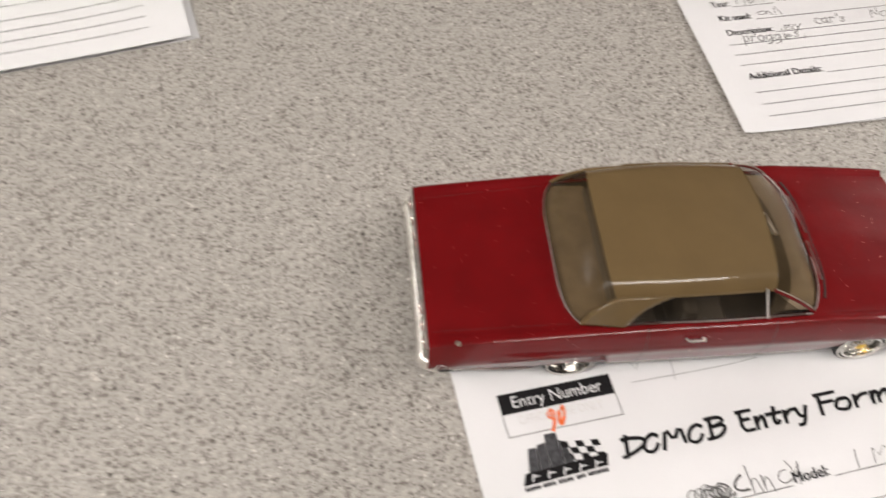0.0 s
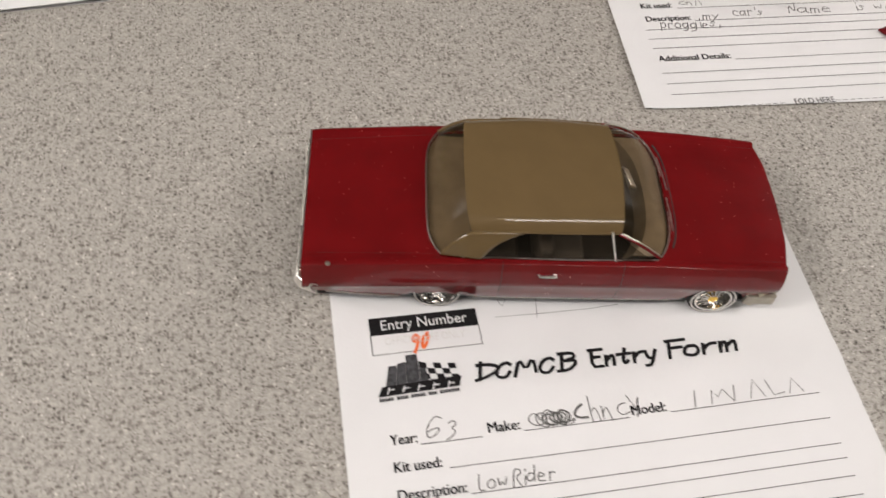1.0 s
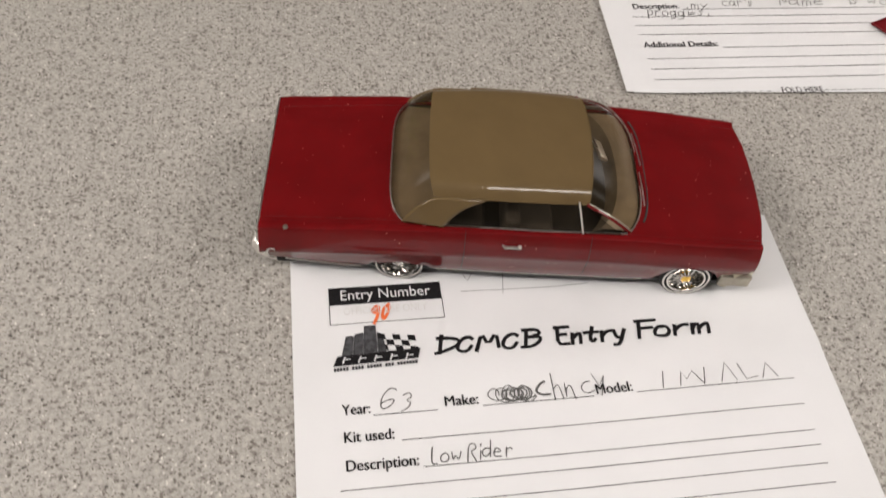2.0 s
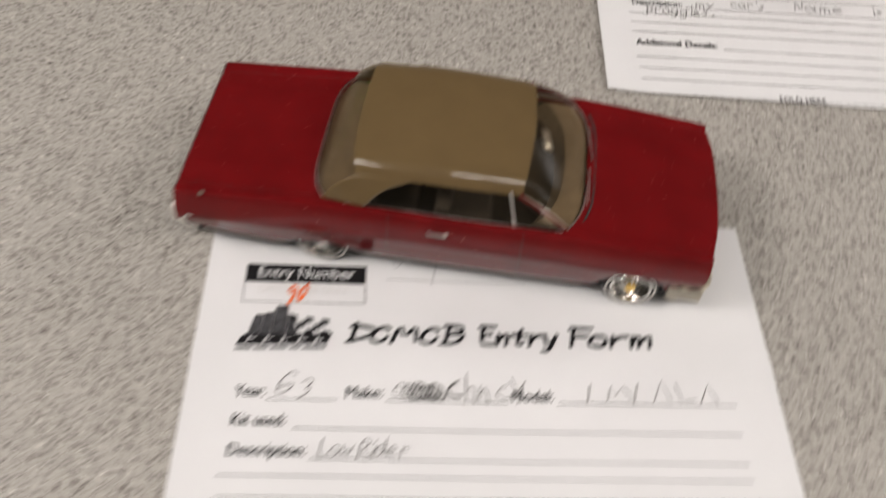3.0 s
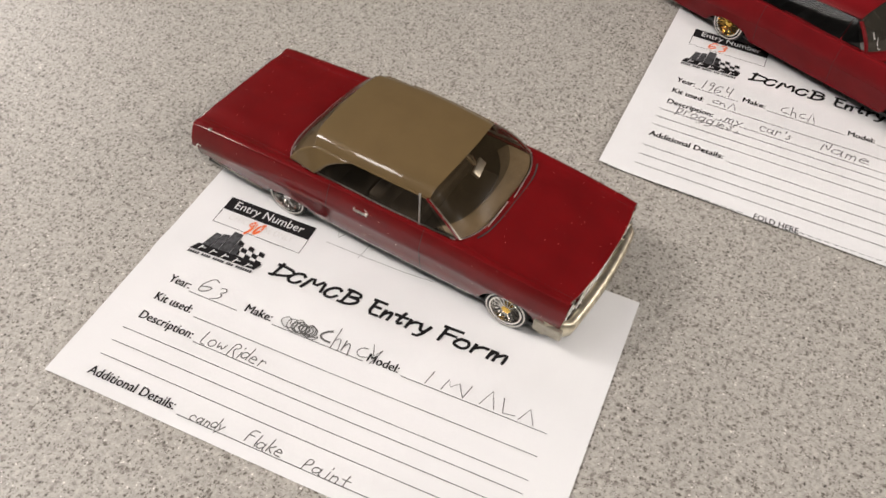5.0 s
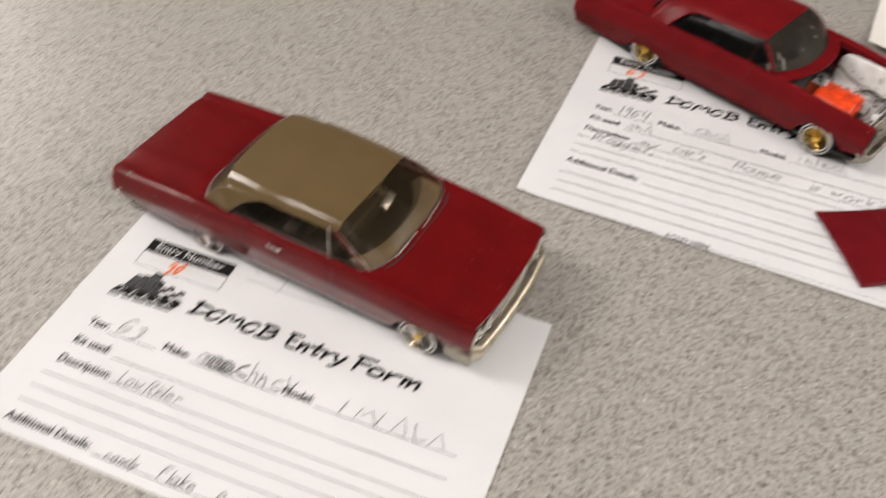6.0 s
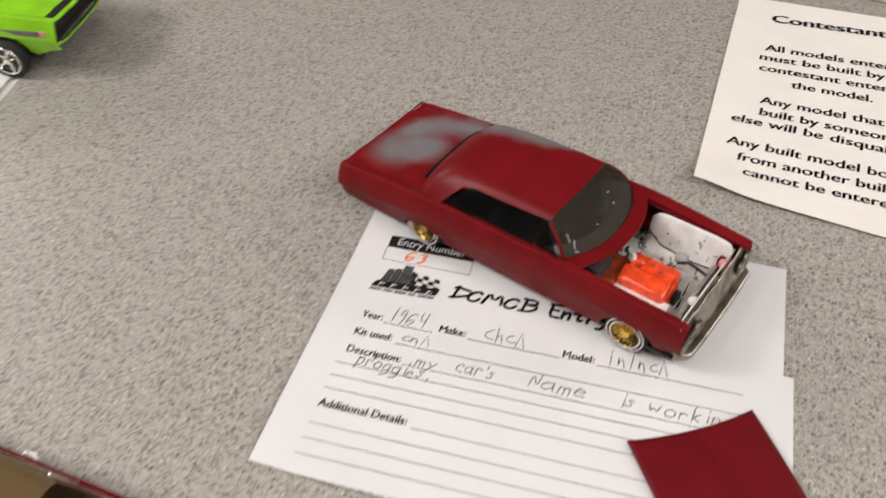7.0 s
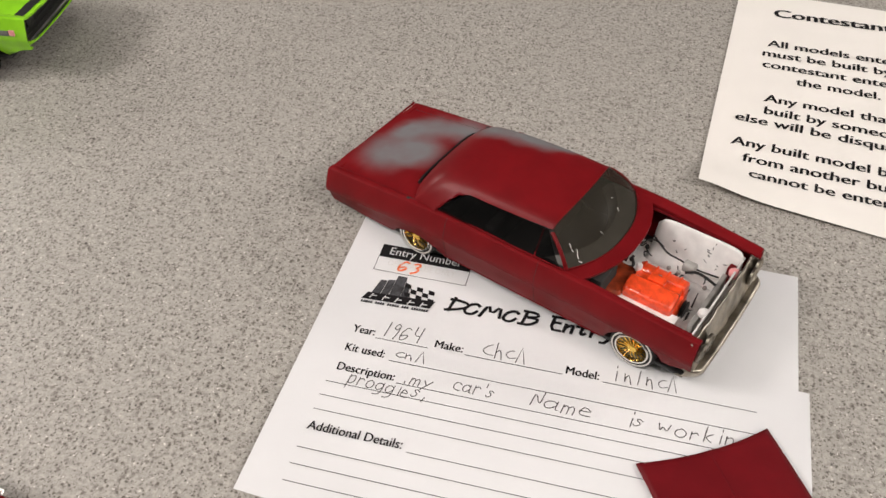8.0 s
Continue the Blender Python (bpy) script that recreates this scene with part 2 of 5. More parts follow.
HOODRED = paint("matt_red_hood", (0.135, 0.0062, 0.0095), rough=0.5, coat=0.2, satin=0.35)
GREEN = paint("lime_green_lacquer", (0.26, 0.62, 0.02), rough=0.3, coat=0.8)
DIM = glass("dim_clear_moulding", (0.44, 0.42, 0.39), 0.08, 0.10, (0.05, 0.042, 0.03), 1.25)
SMOKE = glass("smoked_moulding", (0.16, 0.155, 0.15), 0.10, 0.3, (0.012, 0.012, 0.012), 1.2)
PALE = glass("dull_grey_moulding", (0.46, 0.44, 0.40), 0.22, 0.62, (0.046, 0.041, 0.032), 1.06)
HAZY = glass("hazy_brown_moulding", (0.72, 0.66, 0.55), 0.20, 0.16, (0.090, 0.066, 0.036), 1.13)
DARKGREY = plain("dark_grey_trim", (0.15, 0.146, 0.135), 0.7, vary=0.2, scale=150, bump=0.2)


# ---- mesh helpers ----
def from_lists(verts, faces, sharp=35, rims=False):
    me = bpy.data.meshes.new("shape")
    me.from_pydata([tuple(v) for v in verts], [], faces)
    me.polygons.foreach_set("use_smooth", [True] * len(me.polygons))
    me.set_sharp_from_angle(angle=radians(sharp))
    me.validate()
    if rims:
        used = np.zeros(len(me.loops), dtype=int)
        me.loops.foreach_get("edge_index", used)
        for k in np.flatnonzero(np.bincount(used, minlength=len(me.edges)) == 1):
            me.edges[int(k)].use_edge_sharp = True
    return me


def from_bm(bm, sharp=35):
    me = bpy.data.meshes.new("shape")
    bmesh.ops.recalc_face_normals(bm, faces=bm.faces)
    bm.to_mesh(me)
    bm.free()
    me.polygons.foreach_set("use_smooth", [True] * len(me.polygons))
    me.set_sharp_from_angle(angle=radians(sharp))
    return me


def part(name, me, material, parent, label=""):
    if isinstance(me, bmesh.types.BMesh):
        me = from_bm(me)
    ob = new(name, me)
    if not me.materials:
        me.materials.append(material)
    ob.parent = parent
    return tagged(ob, label)


def thing(name, m, label, category, group="", kind=""):
    ob = new(name)
    ob.empty_display_size = 0.02
    ob.matrix_world = m
    return tagged(ob, label, category, group, kind)


def box(lo, hi, bevel=0.0, segments=2, bm=None):
    """A box between two corners, with rounded edges."""
    own = bmesh.new()
    bmesh.ops.create_cube(own, size=1)
    for v in own.verts:
        v.co = [lo[k] + (v.co[k] + 0.5) * (hi[k] - lo[k]) for k in range(3)]
    if bevel:
        bmesh.ops.bevel(own, geom=own.edges[:], offset=bevel, segments=segments, profile=0.6, affect="EDGES")
    if bm is None:
        return own
    me = bpy.data.meshes.new("tmp")
    own.to_mesh(me)
    own.free()
    bm.from_mesh(me)
    bpy.data.meshes.remove(me)
    return bm


def sheet(fn, nu, nv, skip=None):
    """Vertices fn(u, v) for u, v in 0..1 and the quads between them."""
    verts = [fn(i / nu, j / nv) for i in range(nu + 1) for j in range(nv + 1)]
    faces = [(i * (nv + 1) + j, (i + 1) * (nv + 1) + j, (i + 1) * (nv + 1) + j + 1, i * (nv + 1) + j + 1) for i in range(nu) for j in range(nv) if not (skip and skip((i + 0.5) / nu, (j + 0.5) / nv))]
    return verts, faces


def tube(points, r, n=6, closed=False):
    """A round bar along a line of points, with closed ends."""
    pts = [Vector(p) for p in points]
    verts, faces = [], []
    for i, p in enumerate(pts):
        a = pts[i - 1] if i or closed else p
        b = pts[(i + 1) % len(pts)] if i + 1 < len(pts) or closed else p
        t = (b - a).normalized()
        s = t.cross(Vector((0.013, 0.021, 1.0)))
        if s.length < 0.05:
            s = t.cross(Vector((1, 0, 0)))
        s.normalize()
        w = s.cross(t)
        verts += [p + r * (math.cos(2 * math.pi * k / n) * s + math.sin(2 * math.pi * k / n) * w) for k in range(n)]
    m = len(pts)
    for i in range(m if closed else m - 1):
        for k in range(n):
            a, b = i * n, ((i + 1) % m) * n
            faces.append((a + k, a + (k + 1) % n, b + (k + 1) % n, b + k))
    if not closed:
        faces += [tuple(range(n))[::-1], tuple(range((m - 1) * n, m * n))]
    return verts, faces


def merge(*shapes):
    verts, faces = [], []
    for vs, fs in shapes:
        at = len(verts)
        verts += list(vs)
        faces += [tuple(k + at for k in f) for f in fs]
    return verts, faces


def lathe(profile, n=40):
    """A shape turned about the y axis from (radius, y) pairs."""
    verts = [(r * math.cos(2 * math.pi * k / n), y, r * math.sin(2 * math.pi * k / n)) for r, y in profile for k in range(n)]
    faces = [(i * n + k, i * n + (k + 1) % n, (i + 1) * n + (k + 1) % n, (i + 1) * n + k) for i in range(len(profile) - 1) for k in range(n)]
    return verts, faces


def facing(shape, way):
    """The same shape with its faces turned towards way on the whole."""
    total = Vector((0, 0, 0))
    for f in shape[1]:
        a, b, c = (Vector(shape[0][k]) for k in f[:3])
        total += (b - a).cross(c - a)
    return shape if total.dot(Vector(way)) > 0 else (shape[0], [f[::-1] for f in shape[1]])


def mm(shape):
    return [tuple(0.001 * c for c in v) for v in shape[0]], shape[1]


def ease(x, xs, ys):
    """Values between stations, with soft corners."""
    return float(np.mean([np.interp(x + d, xs, ys) for d in (-3, -1.5, 0, 1.5, 3)]))


# ---- the room and the table ----
def room():
    lo, hi = (-4.9, -3.4), (4.9, 5.6)
    tagged(part("floor", box((lo[0], lo[1], -0.1), (hi[0], hi[1], 0)), CARPET, None, "dark grey carpet floor under the table"), category="floor", kind="structure")
    tagged(part("ceiling", box((lo[0], lo[1], CEIL), (hi[0], hi[1], CEIL + 0.1)), CEILING, None, "unseen ceiling toned dark against reflections, with light panels"), category="ceiling", kind="structure")
    for nm, a, b in (("wall_west", (lo[0] - 0.12, lo[1], 0), (lo[0], hi[1], CEIL)), ("wall_east", (hi[0], lo[1], 0), (hi[0] + 0.12, hi[1], CEIL)), ("wall_south", (lo[0], lo[1] - 0.12, 0), (hi[0], lo[1], CEIL)), ("wall_north", (lo[0], hi[1], 0), (hi[0], hi[1] + 0.12, CEIL))):
        tagged(part(nm, box(a, b), WALL, None, "plain unseen wall toned dark against reflections"), category="wall", kind="structure")
    for px, py, long, deep, watts in PANELS:
        lamp_case = thing("ceiling_light", pose(px, py, CEIL), "white ceiling light panel with glowing diffuser", "ceiling light", "ceiling lights")
        g, h = long / 2 + 0.01, deep / 2 + 0.01
        for a, b in (((-g - 0.03, -h - 0.03, -0.03), (g + 0.03, -h, -0.001)), ((-g - 0.03, h, -0.03), (g + 0.03, h + 0.03, -0.001)), ((-g - 0.03, -h, -0.03), (-g, h, -0.001)), ((g, -h, -0.03), (g + 0.03, h, -0.001))):
            part("frame", box(a, b, 0.003), WHITEPL, lamp_case)
        part("diffuser", box((0.005 - g, 0.005 - h, -0.02), (g - 0.005, h - 0.005, -0.012)), DIFFUSER, lamp_case)
    table = thing("table", pose(0.28, 0.42, 0), "table with speckled grey laminate top", "table")
    part("tabletop", box((-0.92, -0.62, TABLE - 0.028), (0.92, 0.62, TABLE), 0.003), LAMINATE, table)
    part("edge_band", box((-0.924, -0.624, TABLE - 0.027), (0.924, 0.624, TABLE - 0.004), 0.003), EDGE, table)
    for sx in (-0.8, 0.8):
        for sy in (-0.5, 0.5):
            part("leg", from_lists(*mm(tube([(sx * 1000, sy * 1000, 0), (sx * 1000, sy * 1000, (TABLE - 0.03) * 1000)], 16, 12))), STEEL, table)


room()

# ---- writing ----
GLYPHS = {
    "D": "02 19|09 49 67 64 42 02", "C": "58 39 17 14 32 53", "M": "02 19 35 59 62", "B": "12 19 49 57 36 16|36 55 53 42 02",
    "E": "59 19 12 52|16 46", "n": "12 16|15 36 45 42", "t": "29 23 32|06 46", "r": "12 16|15 36 45", "y": "06 23|46 23 00", "F": "12 19 59|16 46",
    "o": "26 05 03 22 43 45 26", "m": "12 16|15 26 35 32|35 46 55 52", "L": "19 12 42", "w": "06 12 25 42 56", "R": "12 19 49 57 26 52", "i": "26 22|28 29",
    "d": "45 26 05 03 22 44|49 42", "e": "04 44 35 16 03 12 42", "c": "45 26 05 03 22 42", "a": "45 26 05 03 22 44|46 42 52", "l": "29 22 32", "k": "19 12|46 14 42",
    "P": "12 19 39 48 46 15", "p": "16 10|15 36 45 43 22 13", "g": "45 26 05 03 22 44|46 41 20 00", "s": "45 26 15 34 33 12 03", "'": "29 27", "N": "12 19 42 49",
    "0": "39 17 14 22 34 47 39", "1": "19 12", "3": "18 39 47 26 45 33 12", "4": "19 15 45|49 42", "6": "48 29 06 03 12 33 45 25 04", "9": "48 39 29 17 26 36 48 44 31", ",": "23 11", " ": "", "h": "19 12|14 26 35 42", "v": "06 22 46",
}


TITLE = dict(GLYPHS, **{
    "D": "19 12|08 38 67 65 33 02", "C": "47 38 17 04 12 32 44", "M": "02 19 34 59 63", "B": "19 12|09 49 57 26|26 56 54 32 02", "E": "19 12 52|09 59|16 46",
    "n": "16 12|14 36 46 42", "t": "38 23 32 43|06 56", "r": "16 12|14 36 56", "y": "06 13 23|46 20 00", "F": "18 12|09 39 69|16 56", "o": "36 16 03 22 42 54 46 36", "m": "16 12|14 26 36 32|34 56 66 62",
})


def stroke_lines(word, height, slant=0.0, wobble=0.0, spread=0.72, seed=1, glyphs=GLYPHS, rounds=2):
    """Pen lines for a word: letters on a small grid, corners rounded, with an unsteady baseline."""
    rng = random.Random(seed)
    unit, at, lines = height / 7.0, 0.0, []
    for ch in word:
        lift, swell = rng.uniform(-wobble, wobble) * height, 1 + rng.uniform(-wobble, wobble)
        for stroke in glyphs[ch].split("|"):
            pts = [(int(q[0]) * swell, (int(q[1]) - 2) * swell) for q in stroke.split()]
            for _ in range(rounds):
                if len(pts) > 2:
                    pts = [pts[0]] + [p for a, b in zip(pts, pts[1:]) for p in ((0.75 * a[0] + 0.25 * b[0], 0.75 * a[1] + 0.25 * b[1]), (0.25 * a[0] + 0.75 * b[0], 0.25 * a[1] + 0.75 * b[1]))] + [pts[-1]]
            if len(pts) > 1:
                lines.append([(at + unit * (x * spread + slant * y), unit * y + lift) for x, y in pts])
        at += unit * spread * (3.0 if ch in "il1', " else 6.9 if ch in "Mmw" else 5.5)
    return lines, at


def ribbons(lines, width, taper=0.0):
    """Flat pen strokes along lines of (x, y), thinning towards their ends by taper."""
    verts, faces = [], []
    for line in lines:
        at = len(verts)
        pts = [Vector((x, y, 0)) for x, y in line]
        for i, p in enumerate(pts):
            t = (pts[min(i + 1, len(pts) - 1)] - pts[max(i - 1, 0)]).normalized()
            s = Vector((-t.y, t.x, 0)) * width / 2 * (1 - taper * i / max(1, len(pts) - 1))
            e = t * width * 0.4 * (-1 if i == 0 else 1 if i == len(pts) - 1 else 0)
            verts += [p + s + e, p - s + e]
        faces += [(at + 2 * i, at + 2 * i + 1, at + 2 * i + 3, at + 2 * i + 2) for i in range(len(pts) - 1)]
    return verts, faces


def printed(text, size, bold=0.0, slant=0.0):
    """Vertices and faces of a line of type in the built-in font; its width comes third."""
    cu = bpy.data.curves.new("type", "FONT")
    cu.body, cu.size, cu.shear, cu.resolution_u = text, size, slant, 3
    ob = new("type", cu)
    bpy.context.view_layer.update()
    me = bpy.data.meshes.new_from_object(ob.evaluated_get(bpy.context.evaluated_depsgraph_get()))
    verts, faces = [v.co.copy() for v in me.vertices], [tuple(p.vertices) for p in me.polygons]
    bpy.data.objects.remove(ob)
    bpy.data.meshes.remove(me)
    bpy.data.curves.remove(cu)
    if bold:
        faces += [tuple(k + len(verts) for k in f) for f in faces]
        verts += [Vector((v.x + 2 * bold, v.y + 0.5 * bold, 0.00003)) for v in verts]
    return verts, faces, max((v.x for v in verts), default=0)


def line_of(a, b, width, n=24):
    return ribbons([[(a[0] + (b[0] - a[0]) * k / n, a[1] + (b[1] - a[1]) * k / n) for k in range(n + 1)]], width)


def bars(quads):
    verts, faces = [], []
    for q in quads:
        faces.append(tuple(range(len(verts), len(verts) + len(q))))
        verts += [(x, y, 0) for x, y in q]
    return verts, faces


class Leaf:
    """A sheet of paper as a thing; rise(x, y) is its height, and what is printed on it lies on that height."""

    def __init__(self, name, m, label, category, lo, hi, rise, material, group="", skew=(0.0, 0.0), nx=40, ny=30, corner=0.0):
        self.root, self.rise = thing(name, m, label, category, group), rise
        self.material = material

        def shape(u, v, d):
            x, y = lo[0] + u * (hi[0] - lo[0]) + skew[0] * v, lo[1] + v * (hi[1] - lo[1]) + (skew[1](v) if callable(skew[1]) else skew[1]) * u
            return x, y, rise(x, y) + d

        top, bottom = sheet(lambda u, v: shape(u, v, 0), nx, ny), sheet(lambda u, v: shape(u, v, -0.00012), nx, ny)
        verts, faces = merge(top, (bottom[0], [f[::-1] for f in bottom[1]]))
        half, w = (nx + 1) * (ny + 1), ny + 1
        rim = [k for k in range(w)] + [i * w + ny for i in range(1, nx + 1)] + [nx * w + j for j in range(ny - 1, -1, -1)] + [i * w for i in range(nx - 1, 0, -1)]
        faces += [(a, b, b + half, a + half) for a, b in zip(rim, rim[1:] + rim[:1])]
        part("front_leaf", from_lists(verts, faces), material, self.root)

    def put(self, name, shape, material, at=(0, 0), turn=0.0, label="", lift=0.0003):
        c, s = math.cos(radians(turn)), math.sin(radians(turn))
        verts = []
        for v in shape[0]:
            x, y = at[0] + c * v[0] - s * v[1], at[1] + s * v[0] + c * v[1]
            verts.append((x, y, self.rise(x, y) + lift + (v[2] if len(v) > 2 else 0)))
        return tagged(part(name, from_lists(verts, shape[1]), material, self.root, label), kind="stuff" if name in ("printed_text", "fold_dashes", "emblem_caption") else "")


DM = 0.1


def fit_width(shape, width):
    """Type squeezed or stretched to a known width."""
    verts, faces, w = shape
    k = width / w
    return [(v[0] * k, v[1], v[2]) for v in verts], faces


def entry_form(m, label, lo, hi, rise, turn, skew=(0, 0), shift=(0.0, 0.0)):
    """A printed entry form folded in two; the zero of its print is the upper left corner of the number box."""
    leaf = Leaf("entry_form", m, label, "paper form", lo, hi, rise, PAPER, "entry forms", skew)

    def at(x, y):
        c, s = math.cos(radians(turn)), math.sin(radians(turn))
        return (DM * (c * x - s * y + shift[0]), DM * (s * x + c * y + shift[1]))

    def put(name, shape, material, x, y, label="", lift=0.0003):
        return leaf.put(name, shape, material, at(x, y), turn, label, lift)

    leaf.mark = put
    put("number_box_header", bars([[(0, 0), (0.0465, 0), (0.0465, -0.0085), (0, -0.0085)]]), INK, 0, 0, "black header of the number box")
    put("number_box", merge(line_of((0, -0.0085), (0, -0.0177), 0.0003, 4), line_of((0.0465, -0.0085), (0.0465, -0.0177), 0.0003, 4), line_of((0, -0.0177), (0.0465, -0.0177), 0.0003, 8)), INK, 0, 0)
    put("printed_text", fit_width(printed("Entry Number", 0.0070), 0.0375), PAPER, 0.044, -0.066, "white words on black", 0.0009)
    put("printed_text", fit_width(printed("OFFICIAL USE ONLY", 0.0052), 0.0345), FAINT, 0.055, -0.135, "faint grey words")
    # a skyline with a chequered flag over a slanted band, as plain shapes
    for quad in [[(0.0035, -0.0330), (0.0078, -0.0330), (0.0090, -0.0235), (0.0058, -0.0235)], [(0.0080, -0.0330), (0.0120, -0.0330), (0.0128, -0.0222), (0.0094, -0.0228)], [(0.0122, -0.0330), (0.0178, -0.0330), (0.0180, -0.0192), (0.0133, -0.0192)], [(0.0180, -0.0330), (0.0215, -0.0330), (0.0205, -0.0235), (0.0183, -0.0225)]]:
        put("emblem_tower", bars([quad]), GREYINK, 0, 0, "dark grey skyline shapes")
    flag = [[(0.0182 + 0.0030 * (i + 0.12 * j), -0.0232 - 0.0026 * j - 0.0004 * i), (0.0182 + 0.0030 * (i + 1 + 0.12 * j), -0.0236 - 0.0026 * j - 0.0004 * i), (0.0182 + 0.0030 * (i + 1.12 + 0.12 * j), -0.0262 - 0.0026 * j - 0.0004 * i), (0.0182 + 0.0030 * (i + 0.12 + 0.12 * j), -0.0258 - 0.0026 * j - 0.0004 * i)] for i in range(5) for j in range(4) if (i + j) % 2 == 0]
    for quad in flag:
        put("flag_square", bars([quad]), INK, 0, 0, "", 0.00036)
    for quad in [[(0.0, -0.0372), (0.0335, -0.0360), (0.0350, -0.0312), (0.0020, -0.0326)]]:
        put("emblem_band", bars([quad]), INK, 0, 0, "slanted black band", 0.00042)
    small = [[(0.0002 + 0.00118 * k, -0.0394 + 0.00004 * k), (0.0002 + 0.00118 * k + 0.0009, -0.0394 + 0.00004 * k), (0.0003 + 0.00118 * k + 0.0009, -0.0379 + 0.00004 * k), (0.0003 + 0.00118 * k, -0.0379 + 0.00004 * k)] for k in range(28) if k not in (5, 10, 16, 20)]
    put("emblem_caption", bars(small), GREYINK, 0, 0, "row of tiny dark bars")
    slits = [[(0.0035 + 0.0062 * k, -0.0362), (0.0041 + 0.0062 * k, -0.0362), (0.0052 + 0.0062 * k, -0.0332), (0.0046 + 0.0062 * k, -0.0332)] for k in range(5)]
    slits += [[(0.0046 + 0.0062 * k, -0.0346), (0.0069 + 0.0062 * k, -0.0345), (0.0070 + 0.0062 * k, -0.0340), (0.0047 + 0.0062 * k, -0.0341)] for k in range(5)]
    for quad in slits:
        put("emblem_slit", bars([quad]), PAPER, 0, 0, "", 0.00054)
    for word, x, end in (("DCMCB", 0.407, 0.842), ("Entry", 0.895, 1.195), ("Form", 1.235, 1.555)):
        lines, w = stroke_lines(word, 0.0080, 0.12, 0.0, seed=len(word), glyphs=TITLE, rounds=1)
        far = max(p[0] for ln in lines for p in ln)
        put("title_word", ribbons([[(p[0] * DM * (end - x) / far, p[1]) for p in ln] for ln in lines], 0.00168, 0.12), INK, x, -0.345, "brush-like black title word")
    for text, x, y, w in (("Year:", 0.022, -0.578, 0.108), ("Make:", 0.41, -0.576, 0.136), ("Model:", 1.01, -0.578, 0.152), ("Kit used:", 0.02, -0.69, 0.19), ("Description:", 0.02, -0.802, 0.27), ("Additional Details:", 0.005, -1.126, 0.415)):
        put("printed_text", fit_width(printed(text, 0.0062, 0.00013), w * DM), INK, x, y)
    for x0, x1, y in ((0.14, 0.385, -0.588), (0.56, 1.0, -0.585), (1.178, 1.83, -0.584), (0.237, 1.83, -0.698), (0.305, 1.83, -0.810), (0, 1.83, -0.872), (0, 1.83, -0.947), (0, 1.83, -1.023), (0.445, 1.83, -1.135), (0, 1.83, -1.217), (0, 1.83, -1.297), (0, 1.83, -1.377)):
        if y * DM > lo[1] + 0.002:
            put("ruled_line", line_of((0, 0), ((x1 - x0) * DM, 0), 0.00032), INK, x0, y)
    return leaf


def pencil(leaf, word, x, y, width, height, seed=1, material=None, thick=0.00045, slant=0.15, name="handwritten_word", label="grey pencil handwriting"):
    lines, w = stroke_lines(word, height * DM, slant, 0.09, seed=seed)
    far = max(p[0] for ln in lines for p in ln)
    leaf.mark(name, ribbons([[(p[0] * DM * width / far, p[1]) for p in ln] for ln in lines], thick), material or PENCIL, x, y, label)


def coil(leaf, x, y, width, height, turns, seed=1, thick=0.0005):
    """A word crossed out with loops."""
    rng = random.Random(seed)
    pts = []
    for k in range(turns * 14):
        a = 2 * math.pi * k / 14
        grow = 0.5 + 0.12 * math.sin(a * 0.37 + seed)
        pts.append((DM * (width * k / (turns * 14) + 0.030 * math.cos(a) + rng.uniform(-0.002, 0.002)), DM * height * (0.5 + grow * math.sin(a) + rng.uniform(-0.03, 0.03))))
    leaf.mark("handwriting_stroke", ribbons([pts], thick), PENCIL, x, y, "dark pencil loops over a word")


MARKS = {"l": "10 28", "v": "00 28 40", "w": "00 17 23 47 60", "h": "18 10|13 35 40", "o": "45 25 03 21 52", "c": "47 26 03 21 51", "j": "07 23 46|46 20", "p": "10 18 48 45 15", "k": "08 10 41", "i": "15 10|17 18", "n": "05 00 03 25 30"}


def marks(leaf, kinds, x, y, width, height, seed=1, thick=0.00042):
    """Pencil strokes with the rise and width of a written word, each one a bar, wedge, hook or hump."""
    rng = random.Random(seed)
    step = width * DM / len(kinds)
    for i, kind in enumerate(kinds):
        swell, drop = rng.uniform(0.9, 1.12), rng.uniform(-0.04, 0.06) * height * DM
        lines = []
        for stroke in MARKS[kind].split("|"):
            pts = [(int(q[0]) / 6 * step * 1.15 + i * step + rng.uniform(-0.03, 0.03) * step, int(q[1]) / 8 * height * DM * swell + drop) for q in stroke.split()]
            if kind in "hocpn" and len(pts) > 2:
                for _ in range(2):
                    pts = [pts[0]] + [p for a, b in zip(pts, pts[1:]) for p in ((0.75 * a[0] + 0.25 * b[0], 0.75 * a[1] + 0.25 * b[1]), (0.25 * a[0] + 0.75 * b[0], 0.25 * a[1] + 0.75 * b[1]))] + [pts[-1]]
            lines.append(pts)
        leaf.mark("handwriting_stroke", ribbons(lines, thick), PENCIL, x, y, "grey pencil stroke")


def back_leaf(leaf, lo, hi, turn, z=0.00035):
    """The half folded under, peeping out."""
    verts, faces = sheet(lambda u, v: (lo[0] + u * (hi[0] - lo[0]), lo[1] + v * (hi[1] - lo[1]), z), 8, 8)
    c, s = math.cos(radians(turn)), math.sin(radians(turn))
    both = merge(([(c * x - s * y, s * x + c * y, q) for x, y, q in verts], faces), ([(c * x - s * y, s * x + c * y, q - 0.00012) for x, y, q in verts], [f[::-1] for f in faces]))
    part("back_leaf", from_lists(*both), PAPER, leaf.root, "half of the sheet folded under")


